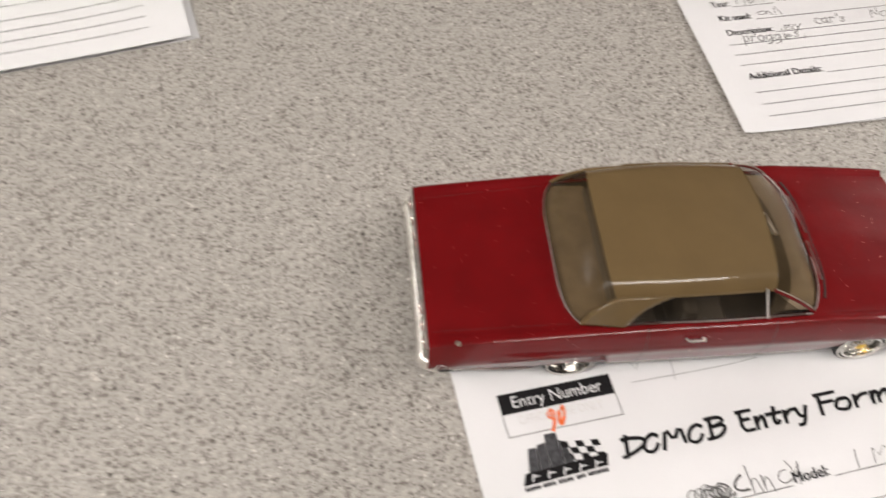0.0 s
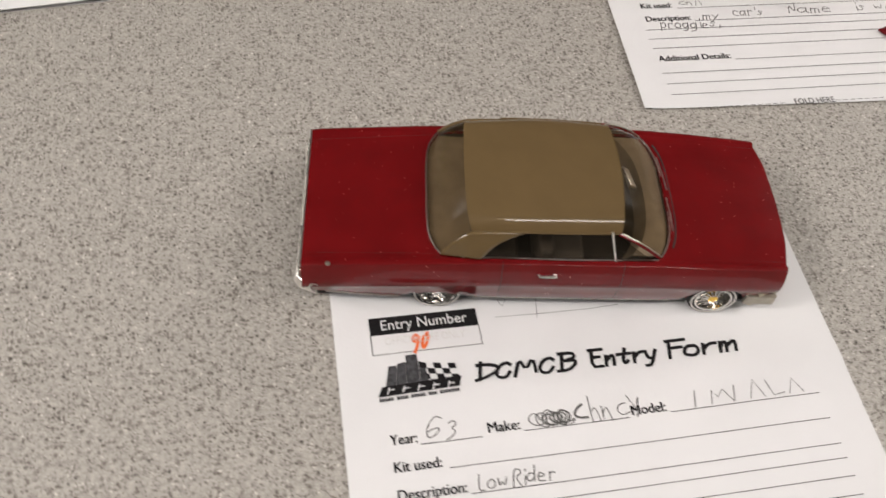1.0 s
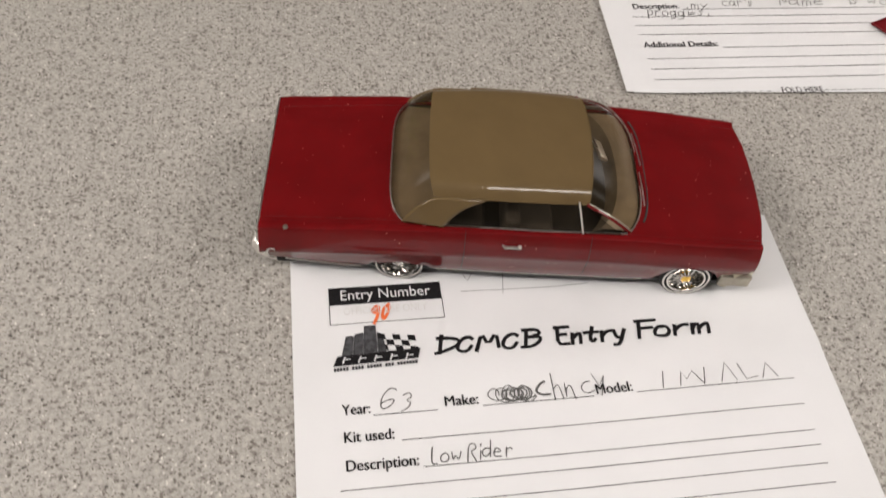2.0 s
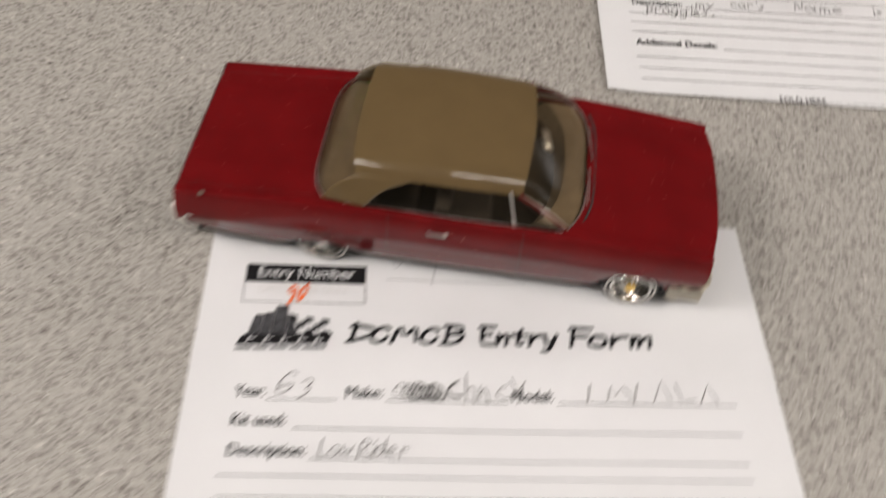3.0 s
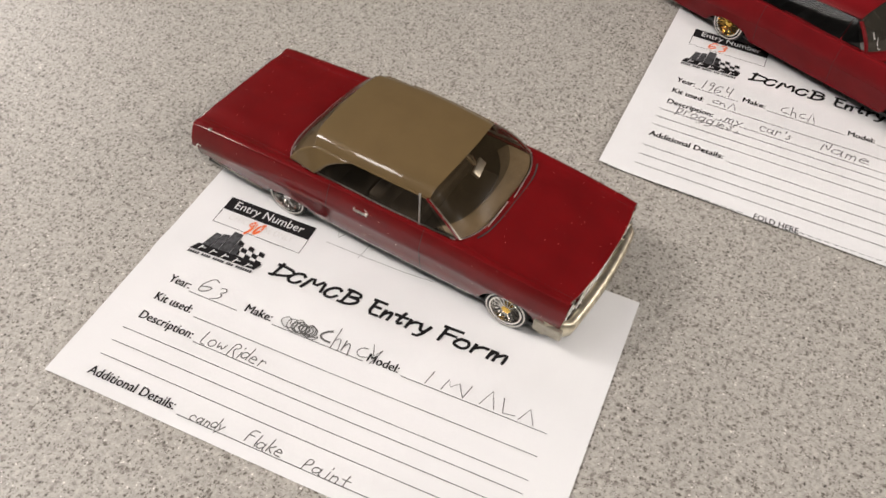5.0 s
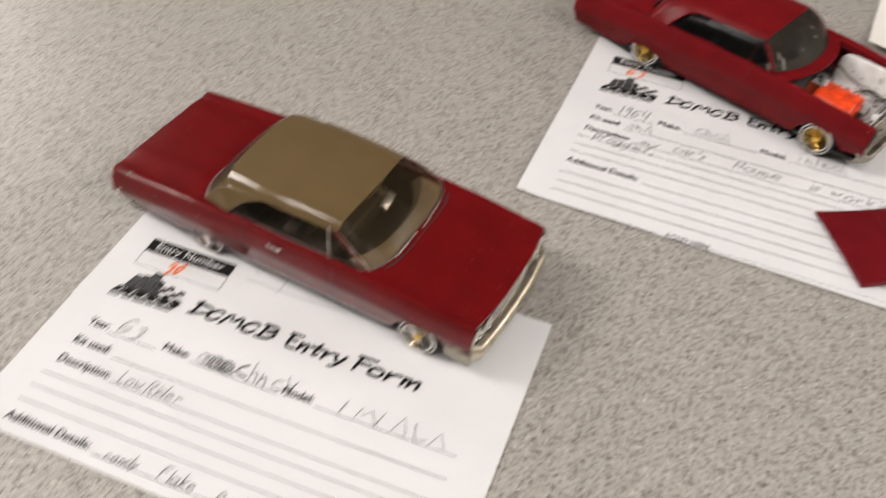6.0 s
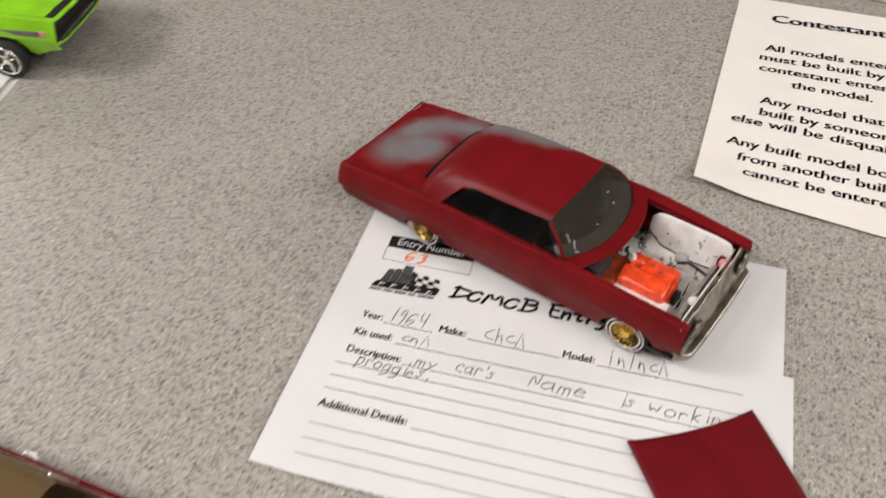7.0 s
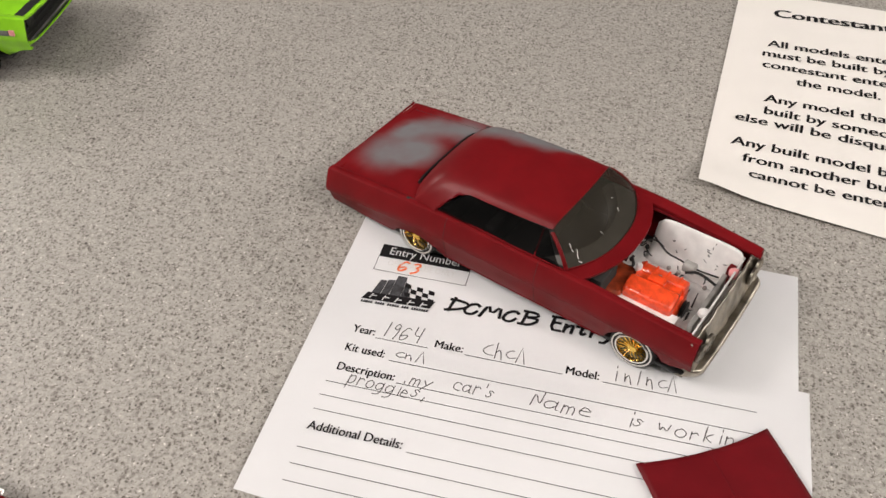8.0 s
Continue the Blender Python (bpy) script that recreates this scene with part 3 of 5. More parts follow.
# form under the gold-roofed car
form = entry_form(pose(0.0154, 0.1171, TABLE), "white entry form filled in by pencil, lying under a model car", (-0.0152, -0.1185), (0.2005, 0.0262), lambda x, y: 0.0008 + 0.0007 * math.exp(-((y + 0.040) / 0.006) ** 2) + 0.0003 * math.sin(40 * x + 1), 0.35)
back_leaf(form, (-0.0150, -0.1170), (0.2000, 0.0150), 0.2)
pencil(form, "90", 0.153, -0.174, 0.090, 0.068, 5, MARKER, 0.0013, 0.2, label="orange marker number")
pencil(form, "63", 0.165, -0.575, 0.125, 0.085, 2)
pencil(form, "LowRider", 0.325, -0.800, 0.315, 0.065, 3)
pencil(form, "candy", 0.50, -1.132, 0.15, 0.05, 4)
pencil(form, "Flake", 0.74, -1.125, 0.17, 0.055, 6)
pencil(form, "Paint", 1.0, -1.132, 0.21, 0.055, 7)
coil(form, 0.600, -0.577, 0.150, 0.062, 5, 3, 0.00042)
coil(form, 0.660, -0.574, 0.085, 0.050, 5, 5, 0.00055)
marks(form, "c", 0.775, -0.575, 0.055, 0.080, 8, 0.0010)
marks(form, "hnoj", 0.835, -0.590, 0.235, 0.105, 6)
marks(form, "lwlvkv", 1.27, -0.572, 0.52, 0.072, 4)
form.mark("handwriting_stroke", ribbons([[(0.0, 0.0), (0.020, -0.0004), (0.040, -0.0006), (0.055, 0.0)], [(0.0193, 0.0075), (0.0178, -0.0022)], [(0.0023, 0.0085), (0.0036, 0.0050), (0.0060, 0.0085)]], 0.00022), PENCIL, 0.547, -0.056, "thin pencil marks")

# form under the car with no bonnet
form_b = entry_form(pose(0.1896, 0.3734, TABLE, 0, 0, -1.9), "white entry form in pencil under a model car, folded in two", (-0.0137, -0.1482), (0.2027, 0.0305), lambda x, y: 0.0009 + 0.0012 * math.exp(-((x + 0.014) / 0.010) ** 2) + 0.0003 * math.sin(35 * y), 0.9, skew=(0.0, -0.0020), shift=(0.014, -0.013))
back_leaf(form_b, (-0.0100, -0.1475), (0.2070, -0.0420), 0.4)
pencil(form_b, "63", 0.115, -0.165, 0.105, 0.075, 15, MARKER, 0.0011, 0.1, label="orange marker number")
pencil(form_b, "1964", 0.165, -0.568, 0.18, 0.085, 12)
marks(form_b, "onv", 0.255, -0.680, 0.15, 0.060, 13)
marks(form_b, "chov", 0.63, -0.570, 0.21, 0.085, 14)
marks(form_b, "inlnov", 1.225, -0.566, 0.28, 0.080, 17)
pencil(form_b, "my", 0.35, -0.80, 0.11, 0.065, 18)
pencil(form_b, "car's", 0.55, -0.785, 0.18, 0.075, 19)
pencil(form_b, "Name", 0.88, -0.785, 0.27, 0.075, 20)
pencil(form_b, "is", 1.30, -0.782, 0.07, 0.075, 21)
pencil(form_b, "workin", 1.43, -0.785, 0.31, 0.075, 22)
pencil(form_b, "proggies,", 0.085, -0.868, 0.36, 0.08, 23)
form_b.mark("printed_text", fit_width(printed("FOLD HERE", 0.0058), 0.0230), INK, 0.655, -1.493)
form_b.mark("fold_dashes", merge(*[line_of((0.0042 * k, 0), (0.0042 * k + 0.0026, 0), 0.0003, 2) for k in range(13)], *[line_of((0.082 + 0.0042 * k, 0), (0.082 + 0.0042 * k + 0.0026, 0), 0.0003, 2) for k in range(24)]), INK, 0.07, -1.480, "dashed fold line")

# form under the green car
form_c = entry_form(pose(-0.2990, 0.4610, TABLE, 0, 0, 5.8), "white entry form folded in two, partly under the green car", (-0.0152, -0.1485), (0.2022, 0.0262), lambda x, y: 0.0016 + 0.0018 * math.exp(-((y + 0.140) / 0.03) ** 2) + 0.0050 * math.exp(-((x - 0.2008) / 0.03) ** 2) * math.exp(-((y + 0.085) / 0.045) ** 2) + 0.0002 * math.sin(30 * x), 0.0)
back_leaf(form_c, (-0.0120, -0.1475), (0.2062, -0.0200), 0.0)
marks(form_c, "lhvnoj", 1.2, -0.572, 0.45, 0.09, 31)
marks(form_c, "chonv", 0.62, -0.572, 0.25, 0.08, 32)

# rules sheet, its lower edge curling up
def rules_sheet():
    leaf = Leaf("rules_sheet", pose(0.3434, 0.4564, TABLE, 0, 0, -7.5), "cream sheet of contest rules in bold print, curling at the edge", "paper sheet", (0, -0.0055), (0.2794, 0.2159), lambda x, y: 0.0012 + 0.0046 * math.exp(-(x * x + (y + 0.005) ** 2) / 0.022 ** 2) + 0.0020 * math.exp(-((y + 0.002) / 0.016) ** 2) * (0.55 + 0.45 * math.cos(x * 22)), CREAM, skew=(-0.0065, lambda v: -0.0185 + 0.0305 * v))
    rows = (("Contestant Rules", "Contestant", 0.0768, 0.0184, 0.1866, 0.0142, 0.00046), ("All models entered", "All models ente", 0.0750, 0.0194, 0.1484, 0.0110, 0.00026), ("must be built by the", "must be built by", 0.0790, 0.0170, 0.1360, 0.0110, 0.00026), ("contestant entering", "contestant enter", 0.0800, 0.0187, 0.1231, 0.0110, 0.00026), ("the model.", "the model.", 0.0493, 0.0406, 0.1098, 0.0110, 0.00026), ("Any model that is", "Any model that", 0.0733, 0.0245, 0.0865, 0.0110, 0.00026), ("built by someone", "built by someon", 0.0765, 0.0252, 0.0738, 0.0110, 0.00026), ("else will be disqualified.", "else will be disqual", 0.0905, 0.0103, 0.0625, 0.0110, 0.00026), ("Any built model bought", "Any built model", 0.0749, 0.0116, 0.0390, 0.0110, 0.00026), ("from another builder", "from another", 0.0626, 0.0195, 0.0250, 0.0110, 0.00026), ("cannot be entered.", "cannot be", 0.0457, 0.0243, 0.0112, 0.0110, 0.00026))
    for text, known, width, x, y, size, bold in rows:
        v, f, w = printed(text, size, bold)
        k = width / printed(known, size, bold)[2]
        leaf.put("printed_text", ([(p[0] * k, p[1], p[2]) for p in v], f), INK, (x, y), float(np.interp(y, [0.012, 0.040, 0.065, 0.087, 0.136, 0.187], [0.5, -0.4, -0.4, 1.4, 2.7, 4.4])))
    return leaf


rules_sheet()
far_card = Leaf("paper_card", pose(0.4300, 0.6900, TABLE, 0, 0, -7.0), "pale olive paper card beyond the rules sheet", "paper card", (0, 0), (0.2159, 0.1000), lambda x, y: 0.001, plain("olive_card", (0.42, 0.42, 0.26), 0.8, vary=0.04, scale=25, bump=0.1), nx=12, ny=8)


# ---- model cars ----
def wheel(parent, x, y, z, r, width, side, rim, hub, whitewall, spokes):
    """Tyre, white ring, rim and hub, facing side (+1 the car's left)."""
    root = part("wheel", from_lists(*[(lambda s: ([(x + p[0], y + side * p[1], z + p[2]) for p in s[0]], s[1]))(lathe([(r * 0.55, -width / 2), (r * 0.9, -width / 2), (r * 0.985, -width * 0.36), (r, 0), (r * 0.985, width * 0.36), (r * 0.93, width * 0.48), (r * 0.72, width / 2), (r * 0.70, width * 0.3)], 36))[k] for k in range(2)]), RUBBER, parent, "black rubber tyre")

    def ring(profile, n=36):
        vs, fs = lathe(profile, n)
        return [(x + p[0], y + side * p[1], z + p[2]) for p in vs], fs

    if whitewall:
        part("whitewall", from_lists(*ring([(r * 0.885, width * 0.485), (r * 0.885, width * 0.52), (r * 0.825, width * 0.53), (r * 0.825, width * 0.49)])), WHITEWALL, root, "thin white ring")
    part("rim", from_lists(*ring([(r * 0.74, width * 0.50), (r * 0.72, width * 0.55), (r * 0.66, width * 0.52), (r * 0.62, width * 0.2)])), CHROME, root, "bright plated rim")
    # shade between the spokes is put into the backing's dark grey colour
    part("rim_well", from_lists(*ring([(r * 0.62, width * 0.2), (r * 0.58, -width * 0.1), (0.0002, -width * 0.1)])), DARKGREY, root, "backing toned dark as shade behind the spokes")
    part("hub", from_lists(*ring([(r * 0.20, width * 0.05), (r * 0.19, width * 0.44), (r * 0.10, width * 0.52), (0.0001, width * 0.53)], 20)), hub, root)
    bars_ = []
    for k in range(spokes):
        a = 2 * math.pi * k / spokes
        b = a + (0.22 if k % 2 else -0.22) * (1 if spokes > 8 else 0)
        bars_.append(tube([(x + r * 0.17 * math.cos(a), y + side * width * (0.42 if k % 2 else 0.15), z + r * 0.17 * math.sin(a)), (x + r * 0.64 * math.cos(b), y + side * width * 0.34, z + r * 0.64 * math.sin(b))], r * (0.022 if spokes > 8 else 0.09), 5))
    part("spokes", from_lists(*merge(*bars_)), rim, root, "fine wire spokes" if spokes > 8 else "broad spokes")
    return root


def car(m, label, spec):
    root = thing("model_car", m @ Matrix.Diagonal((spec.get("tall", 1.0), spec.get("wide", 1.0), spec.get("tall", 1.0), 1)), label, "model car", "model cars")
    gx, body_mat, top_mat, window = spec["shift"], spec["paint"], spec["roof"], spec["window"]
    bay = spec.get("bay")
    tail, nose = -109.5, 90.8 if bay else 92.4
    front, rear = (34.0 if bay else 37.2) + gx, spec["rear_x"]

    def sag(x):
        return 1.8 * min(1.0, max(0.0, (-50 - x) / 60)) if bay else 0.0

    def z_centre(x):
        return -sag(x) + ease(x, [-112, -108, -100, -60, 40, 60, 88, 94], [28.6, 29.2, 30.2, 33.0, 35.2, 34.0, 31.6, 30.8])

    def z_peak(x):
        return -sag(x) + ease(x, [-112, -106, -60, -20, 40, 80, 94], [28.6, 29.6, 32.8, 34.4, 34.4, 31.8, 31.0])

    def y_in(x):
        return ease(x, [-112, -50, 0, 36, 94], [31.5, 33.4, 34.6, 33.6, 32.5])

    def y_out(x):
        return ease(x, [-112, -104, -60, 0, 60, 88, 95], [39.4, 39.8, 40.4, 40.6, 40.2, 39.0, 38.0])

    def low(x):
        z = ease(x, [-112, -100, -82, -40, 40, 76, 84, 95], [5.6, 5.4, 5.2, 6.0, 6.6, 9.0, 12.5, 13.0] if bay else [10.5, 9.8, 8.0, 6.6, 6.6, 9.0, 12.5, 13.0])
        for cx, half, top in ((spec["axle_rear"], 14.5, spec["arch_rear"]), (spec["axle_front"], 14.5, spec["arch_front"])):
            q = 1 - ((x - cx) / half) ** 2
            if q > 0:
                z = max(z, 5 + (top - 5) * math.sqrt(q))
        return z

    def bow(x, y):
        q = min(1.0, abs(y) / y_in(x))
        back = np.interp(x, [tail, tail + 12, rear, rear + 1], [0, -1.0, -spec["rear_bow"], 0])
        fore = np.interp(x, [front - 1, front, front + 30, nose], [0, 11.2, 7.0, 5.0] if bay else [0, 6.6, 4.4, 2.8])
        return back * (1 - q ** 5) + fore * (1 - q ** (2.3 if bay else 4.0 - 1.2 * min(1.0, max(0.0, (x - front) / 30))))

    def section(x):
        """Right half, from the middle of the top down to the sill."""
        zc, zp, yi, yo, zl = z_centre(x), z_peak(x), y_in(x), y_out(x), low(x)
        pts = [(yi * k / 10, zc + (zp - 0.7 - zc) * (k / 10) ** 2.2) for k in range(11)]
        if x > front + 6 or x < rear - 6:
            pts = [(y, z + 0.45 * math.exp(-((y - 21) / 2.6) ** 2) + 0.2 * math.exp(-(y / 3.0) ** 2)) for y, z in pts]
        side = [(yi + 0.9, zp - 0.45), (yi + 1.8, zp - 0.05), (yo - 3.7, zp - 0.05), (yo - 2.7, zp - 0.55), (yo - 1.7, zp - 2.7), (yo - 0.5, zp - 5.8), (yo + 0.3, zp - 9.2), (yo + 0.5, zp - 11.6), (yo + 0.0, zp - 13.0), (yo - 1.0, 15.5), (yo - 1.9, 11.5), (yo - 3.0, 8.4), (yo - 4.0, 0)]
        return pts + [(y, max(z, zl + 0.05 * (len(side) - k))) for k, (y, z) in enumerate(side)]

    xs = sorted({round(tail + (nose - tail) * k / 108, 3) for k in range(109)} | {front, rear} | ({bay[0], bay[1]} if bay else set()))
    verts, faces = [], []
    count = len(section(0))
    for x in xs:
        half = section(x)
        for y, z in [(-y, z) for y, z in half[::-1]] + half[1:]:
            end = 0.0
            if x > nose - 4:
                end = -(0.6 if bay else 2.2) * max(0, (24 - z) / 20) * (x - nose + 4) / 4
            skew = 0.035 * y * min(1.0, max(0.0, (-50 - x) / 50)) if bay else 0.0
            verts.append((x + bow(x, y) + end - skew, -y, z))
    wide = 2 * count - 1
    for i in range(len(xs) - 1):
        mid = 0.5 * (xs[i] + xs[i + 1])
        for j in range(wide - 1):
            steps = abs(j + 0.5 - (count - 1))
            if rear < mid < front and steps < 10:
                continue
            if bay and bay[0] < mid < bay[1] and steps < bay[2] - (1 if j < count - 1 else 0):
                continue
            faces.append((i * wide + j, (i + 1) * wide + j, (i + 1) * wide + j + 1, i * wide + j + 1))
    body = part("body", from_lists(*mm(facing((verts, faces), (0, 0, 1))), 32, True), body_mat, root, spec["body_label"])
    thick = body.modifiers.new("wall", "SOLIDIFY")
    thick.thickness, thick.offset = 0.0011, -1

    # seams of doors, bonnet and boot, as fine dark grooves
    for sgn in (-1, 1):
        for x in (22 + gx, -28 + gx):
            sec = section(x)[13:24]
            line = [(x, sgn * (y + 0.03), z) for y, z in sec if z > low(x) + 1]
            part("door_seam", from_lists(*mm(tube(line, 0.11, 5))), DARK, root)
        if not bay:
            line = [(x + bow(x, y_in(x) * 0.97), sgn * y_in(x) * 0.97, section(x)[10][1] + 0.02) for x in np.linspace(front + 4, nose - 1, 14)]
            part("hood_seam", from_lists(*mm(tube(line, 0.07, 5))), DARK, root)
        line = [(x + bow(x, y_in(x) * 0.97), sgn * y_in(x) * 0.97, section(x)[10][1] + 0.02) for x in np.linspace(tail + 2, rear - 3, 12)]
        part("trunk_seam", from_lists(*mm(tube(line, 0.07, 5))), DARK, root)

    # floor pan and wheel wells
    part("chassis", box((-0.104, -0.0365, 0.0062), (0.088 if spec["kind"] == "tourer" else 0.078, 0.0365, 0.0085), 0.001), BLACK, root)

    # roof and glass
    zb = 34.2
    top_x, back_x, zr, hw = (22.0 if bay else 19.0) + gx, spec["back"], spec["roof_z"], spec.get("half", 29.6)

    def drop(v):
        return 1.7 * max(0.0, (abs(v) - 0.74) / 0.26) ** 3 if bay else 2.8 * max(0.0, (abs(v) - 0.80) / 0.20) ** 2.0

    def head(v):
        return top_x + 2.2 * (1 - abs(v) ** 2.2), v * hw, zr + 3.2 * (1 - abs(v) ** 2.4) - drop(v)

    def cowl(v):
        y = v * y_in(front) * 0.985
        return front + bow(front, y), y, zb + 0.4 * (1 - v * v)

    def crest(v):
        return back_x - 1.0 * (1 - abs(v) ** 2) + 1.6 * max(0.0, (abs(v) - 0.7) / 0.3) ** 2, v * hw * 1.01, zr - (2.6 if bay else 0.6) + 3.2 * (1 - abs(v) ** 2.6) - drop(v)

    def sill(v):
        y = v * y_in(rear) * 0.985
        return rear + bow(rear - 0.01, y), y, 33.0 + 0.8 * (1 - v * v)

    def blend(a, b, t, swell):
        return [a[k] + (b[k] - a[k]) * t + swell[k] * math.sin(math.pi * t) for k in range(3)]

    def shell(u, v):
        q, t = 2 * v - 1, u
        a, b = head(q), crest(q)
        x = a[0] + (b[0] - a[0]) * t
        z = a[2] + (b[2] - a[2]) * t + math.sin(math.pi * t) * (1.5 - (1.5 if bay else 0.5) * abs(q) ** 3)
        return x, q * (hw + (0.9 if bay else 1.3) * math.sin(math.pi * t)), z

    def reach_back(v):
        """How far the roof skin runs down over the rear window: a slot stays open in the middle."""
        q = min(1.0, max(0.0, (abs(v) - 0.52) / 0.26))
        return (0.73 + 0.29 * q * q * (3 - 2 * q)) if bay else 0.0


    def sweep():
        """Roof and its back as one smooth skin, row by row from the windscreen to the slot over the boot."""
        rows = [[shell(i / 26, j / 60) for j in range(61)] for i in range(27)]
        rows += [[tuple(blend(crest(2 * j / 60 - 1), sill(2 * j / 60 - 1), reach_back(2 * j / 60 - 1) * i / 12, (-1.6, 0, 1.6))) for j in range(61)] for i in range(1, 13)]
        rows = np.array(rows)
        for _ in range(14):
            rows[1:-1] = 0.5 * rows[1:-1] + 0.25 * (rows[:-2] + rows[2:])
        return rows

    rear_top, rear_foot = (-25.0 if bay else -27.0) + gx * 0.8, (-40.0 if bay else -37.0) + gx * 0.5

    def one_skin():
        """The smooth roof with the rear pillars drawn out of its sides, as one mesh."""
        rows = sweep()
        start, reach = int(np.argmin(abs(rows[:, 30, 0] - rear_top))), 8
        full = []
        for i, row in enumerate(rows):
            v = max(0.0, (i - start) / (len(rows) - 1 - start))
            wide = []
            for sgn, top in ((-1, row[0]), (1, row[-1])):
                e = sill(sgn)
                foot = (rear_foot + (e[0] - rear_foot) * v, sgn * (36.6 - 2.4 * v), 33.6 - 1.5 * v)
                line = []
                for k in range(1, reach + 1):
                    p = np.array(blend(top, foot, k / reach, (0, sgn * 0.5 * (1 - v), 0.4)))
                    p[0] = top[0] + (foot[0] - top[0]) * (k / reach) ** (0.42 + 0.58 * min(1.0, 2.5 * v))
                    line.append(p)
                wide.append(line)
            full.append(np.array(wide[0][::-1] + list(row) + wide[1]))
        grid = np.array(full)
        last = grid.shape[1]
        for _ in range(18):
            mid = grid[start:, 1:-1].copy()
            grid[start + 1:, 1:-1] = (0.5 * mid + 0.25 * (grid[start:, :-2] + grid[start:, 2:]))[1:]
        faces = [(i * last + j, (i + 1) * last + j, (i + 1) * last + j + 1, i * last + j + 1) for i in range(len(grid) - 1) for j in range(last - 1) if i >= start or reach <= j < last - 1 - reach]
        return [tuple(p) for p in grid.reshape(-1, 3)], faces

    roof_shape = one_skin() if bay else sheet(shell, 28, 80)
    roof = part("roof", from_lists(*mm(facing(roof_shape, (0, 0, 1))), 55 if bay else 40, True), top_mat, root, spec["roof_label"])
    cap = roof.modifiers.new("wall", "SOLIDIFY")
    cap.thickness, cap.offset = 0.0012, -1
    for sgn in (-1, 1):
        lip = 1.8 if bay else 2.45

        def pillar(u, v):
            t = u ** 0.8
            c = crest(sgn)
            a = (rear_top + (c[0] - 0.2 - rear_top) * v, sgn * (hw + (0.05 if bay else 0.5)), zr - lip + (c[2] + 0.3 - zr + lip) * v ** 3)
            e = sill(sgn * 0.995)
            b = (rear_foot + (e[0] - 0.5 - rear_foot) * v, sgn * (36.0 - 2.9 * v), 34.4 - 1.1 * v)
            p = blend(a, b, t, ((-1.6 if bay else -1.2) * v * v, sgn * 0.3 * (1 - v), (1.2 if bay else 0.3) + (2.2 if bay else 0.3) * v))
            p[0] += 8.0 * (1 - u) ** 5 * (1 - v)
            return p
        if not bay:
            post = part("roof_pillar", from_lists(*mm(sheet(pillar, 12, 10)), 40), top_mat, root)
            wall = post.modifiers.new("wall", "SOLIDIFY")
            wall.thickness, wall.offset = 0.0012, 0
        # windscreen pillar
        a, b = head(sgn), cowl(sgn)
        bar = [blend(a, b, t, (1.0, sgn * 0.6, 0.8)) for t in np.linspace(0.06 if bay else 0, 1, 9)]
        part("windscreen_post", from_lists(*mm(tube([(p[0] - 0.6, p[1] + sgn * 0.2, p[2] - (0.5 if bay else 0.0)) for p in bar], 0.75, 8))), body_mat, root)
        part("post_trim", from_lists(*mm(tube([(p[0] + 0.35, p[1] + sgn * 0.2, p[2] + (0.0 if bay else 0.25)) for p in bar], 0.36, 6))), DULL if spec["bright"] else body_mat, root)
        # side window with its vent bar
        def pane(u, v):
            a = (top_x - 1.5 + (rear_top - top_x + 1.5) * v, sgn * (hw + 0.1), zr - 2.6 - (1.8 * v if bay else 0.0))
            b = (front - 2.0 + (rear_foot - front + 2.0) * v, sgn * 35.6, 34.2)
            return blend(a, b, u, (0, sgn * 0.7, 0))
        side = part("side_window", from_lists(*mm(facing(sheet(pane, 6, 14), (0, sgn, 0)))), window, root, spec["window_label"])
        side.visible_shadow = False
        part("vent_bar", from_lists(*mm(tube([(top_x - 4, sgn * (hw + (0.1 if bay else 0.7)), zr - (3.4 if bay else 1.0)), (18.5 + gx, sgn * 35.7, 34.0)], 0.45, 6))), FOIL if spec["bright"] else body_mat, root)
        rail = [(top_x - 1 + (rear_top - top_x + 1) * t, sgn * (hw + 0.35 + 0.9 * math.sin(math.pi * t * 0.7)), zr - 2.5 + 0.6 * math.sin(math.pi * t * 0.7)) for t in np.linspace(0, 1, 16)]
        if not bay:
            part("drip_rail", from_lists(*mm(tube(rail, 0.40, 8))), top_mat, root)
        belt = [(x, sgn * (y_in(x) + 1.1), z_peak(x) + 0.25) for x in np.linspace(rear_foot - 8, front - 1, 18)]
        part("belt_trim", from_lists(*mm(tube(belt, 0.36, 6))), FOIL if spec["bright"] else body_mat, root, "bright window sill strip" if spec["bright"] else "")
        if spec["bright"] or bay:
            spear = [(x, sgn * (y_out(x) - (0.9 if spec["bright"] else 0.15)), z_peak(x) - 12.6) for x in np.linspace(-104, 88, 40)]
            part("side_spear", from_lists(*mm(tube(spear, 0.45, 6))), body_mat, root)
        if spec["bright"]:
            part("skirt_trim", from_lists(*mm(tube([(x, sgn * (y_out(x) - 2.6), low(x) + 0.5) for x in np.linspace(-100, -69, 10)], 0.5, 6))), FOIL, root, "bright strip under the rear wing")
        part("sill_trim", from_lists(*mm(tube([(x, sgn * (y_out(x) - 3.6), 7.6) for x in np.linspace(-38, 48, 12)], 0.6, 6))), FOIL if spec["bright"] else body_mat, root)
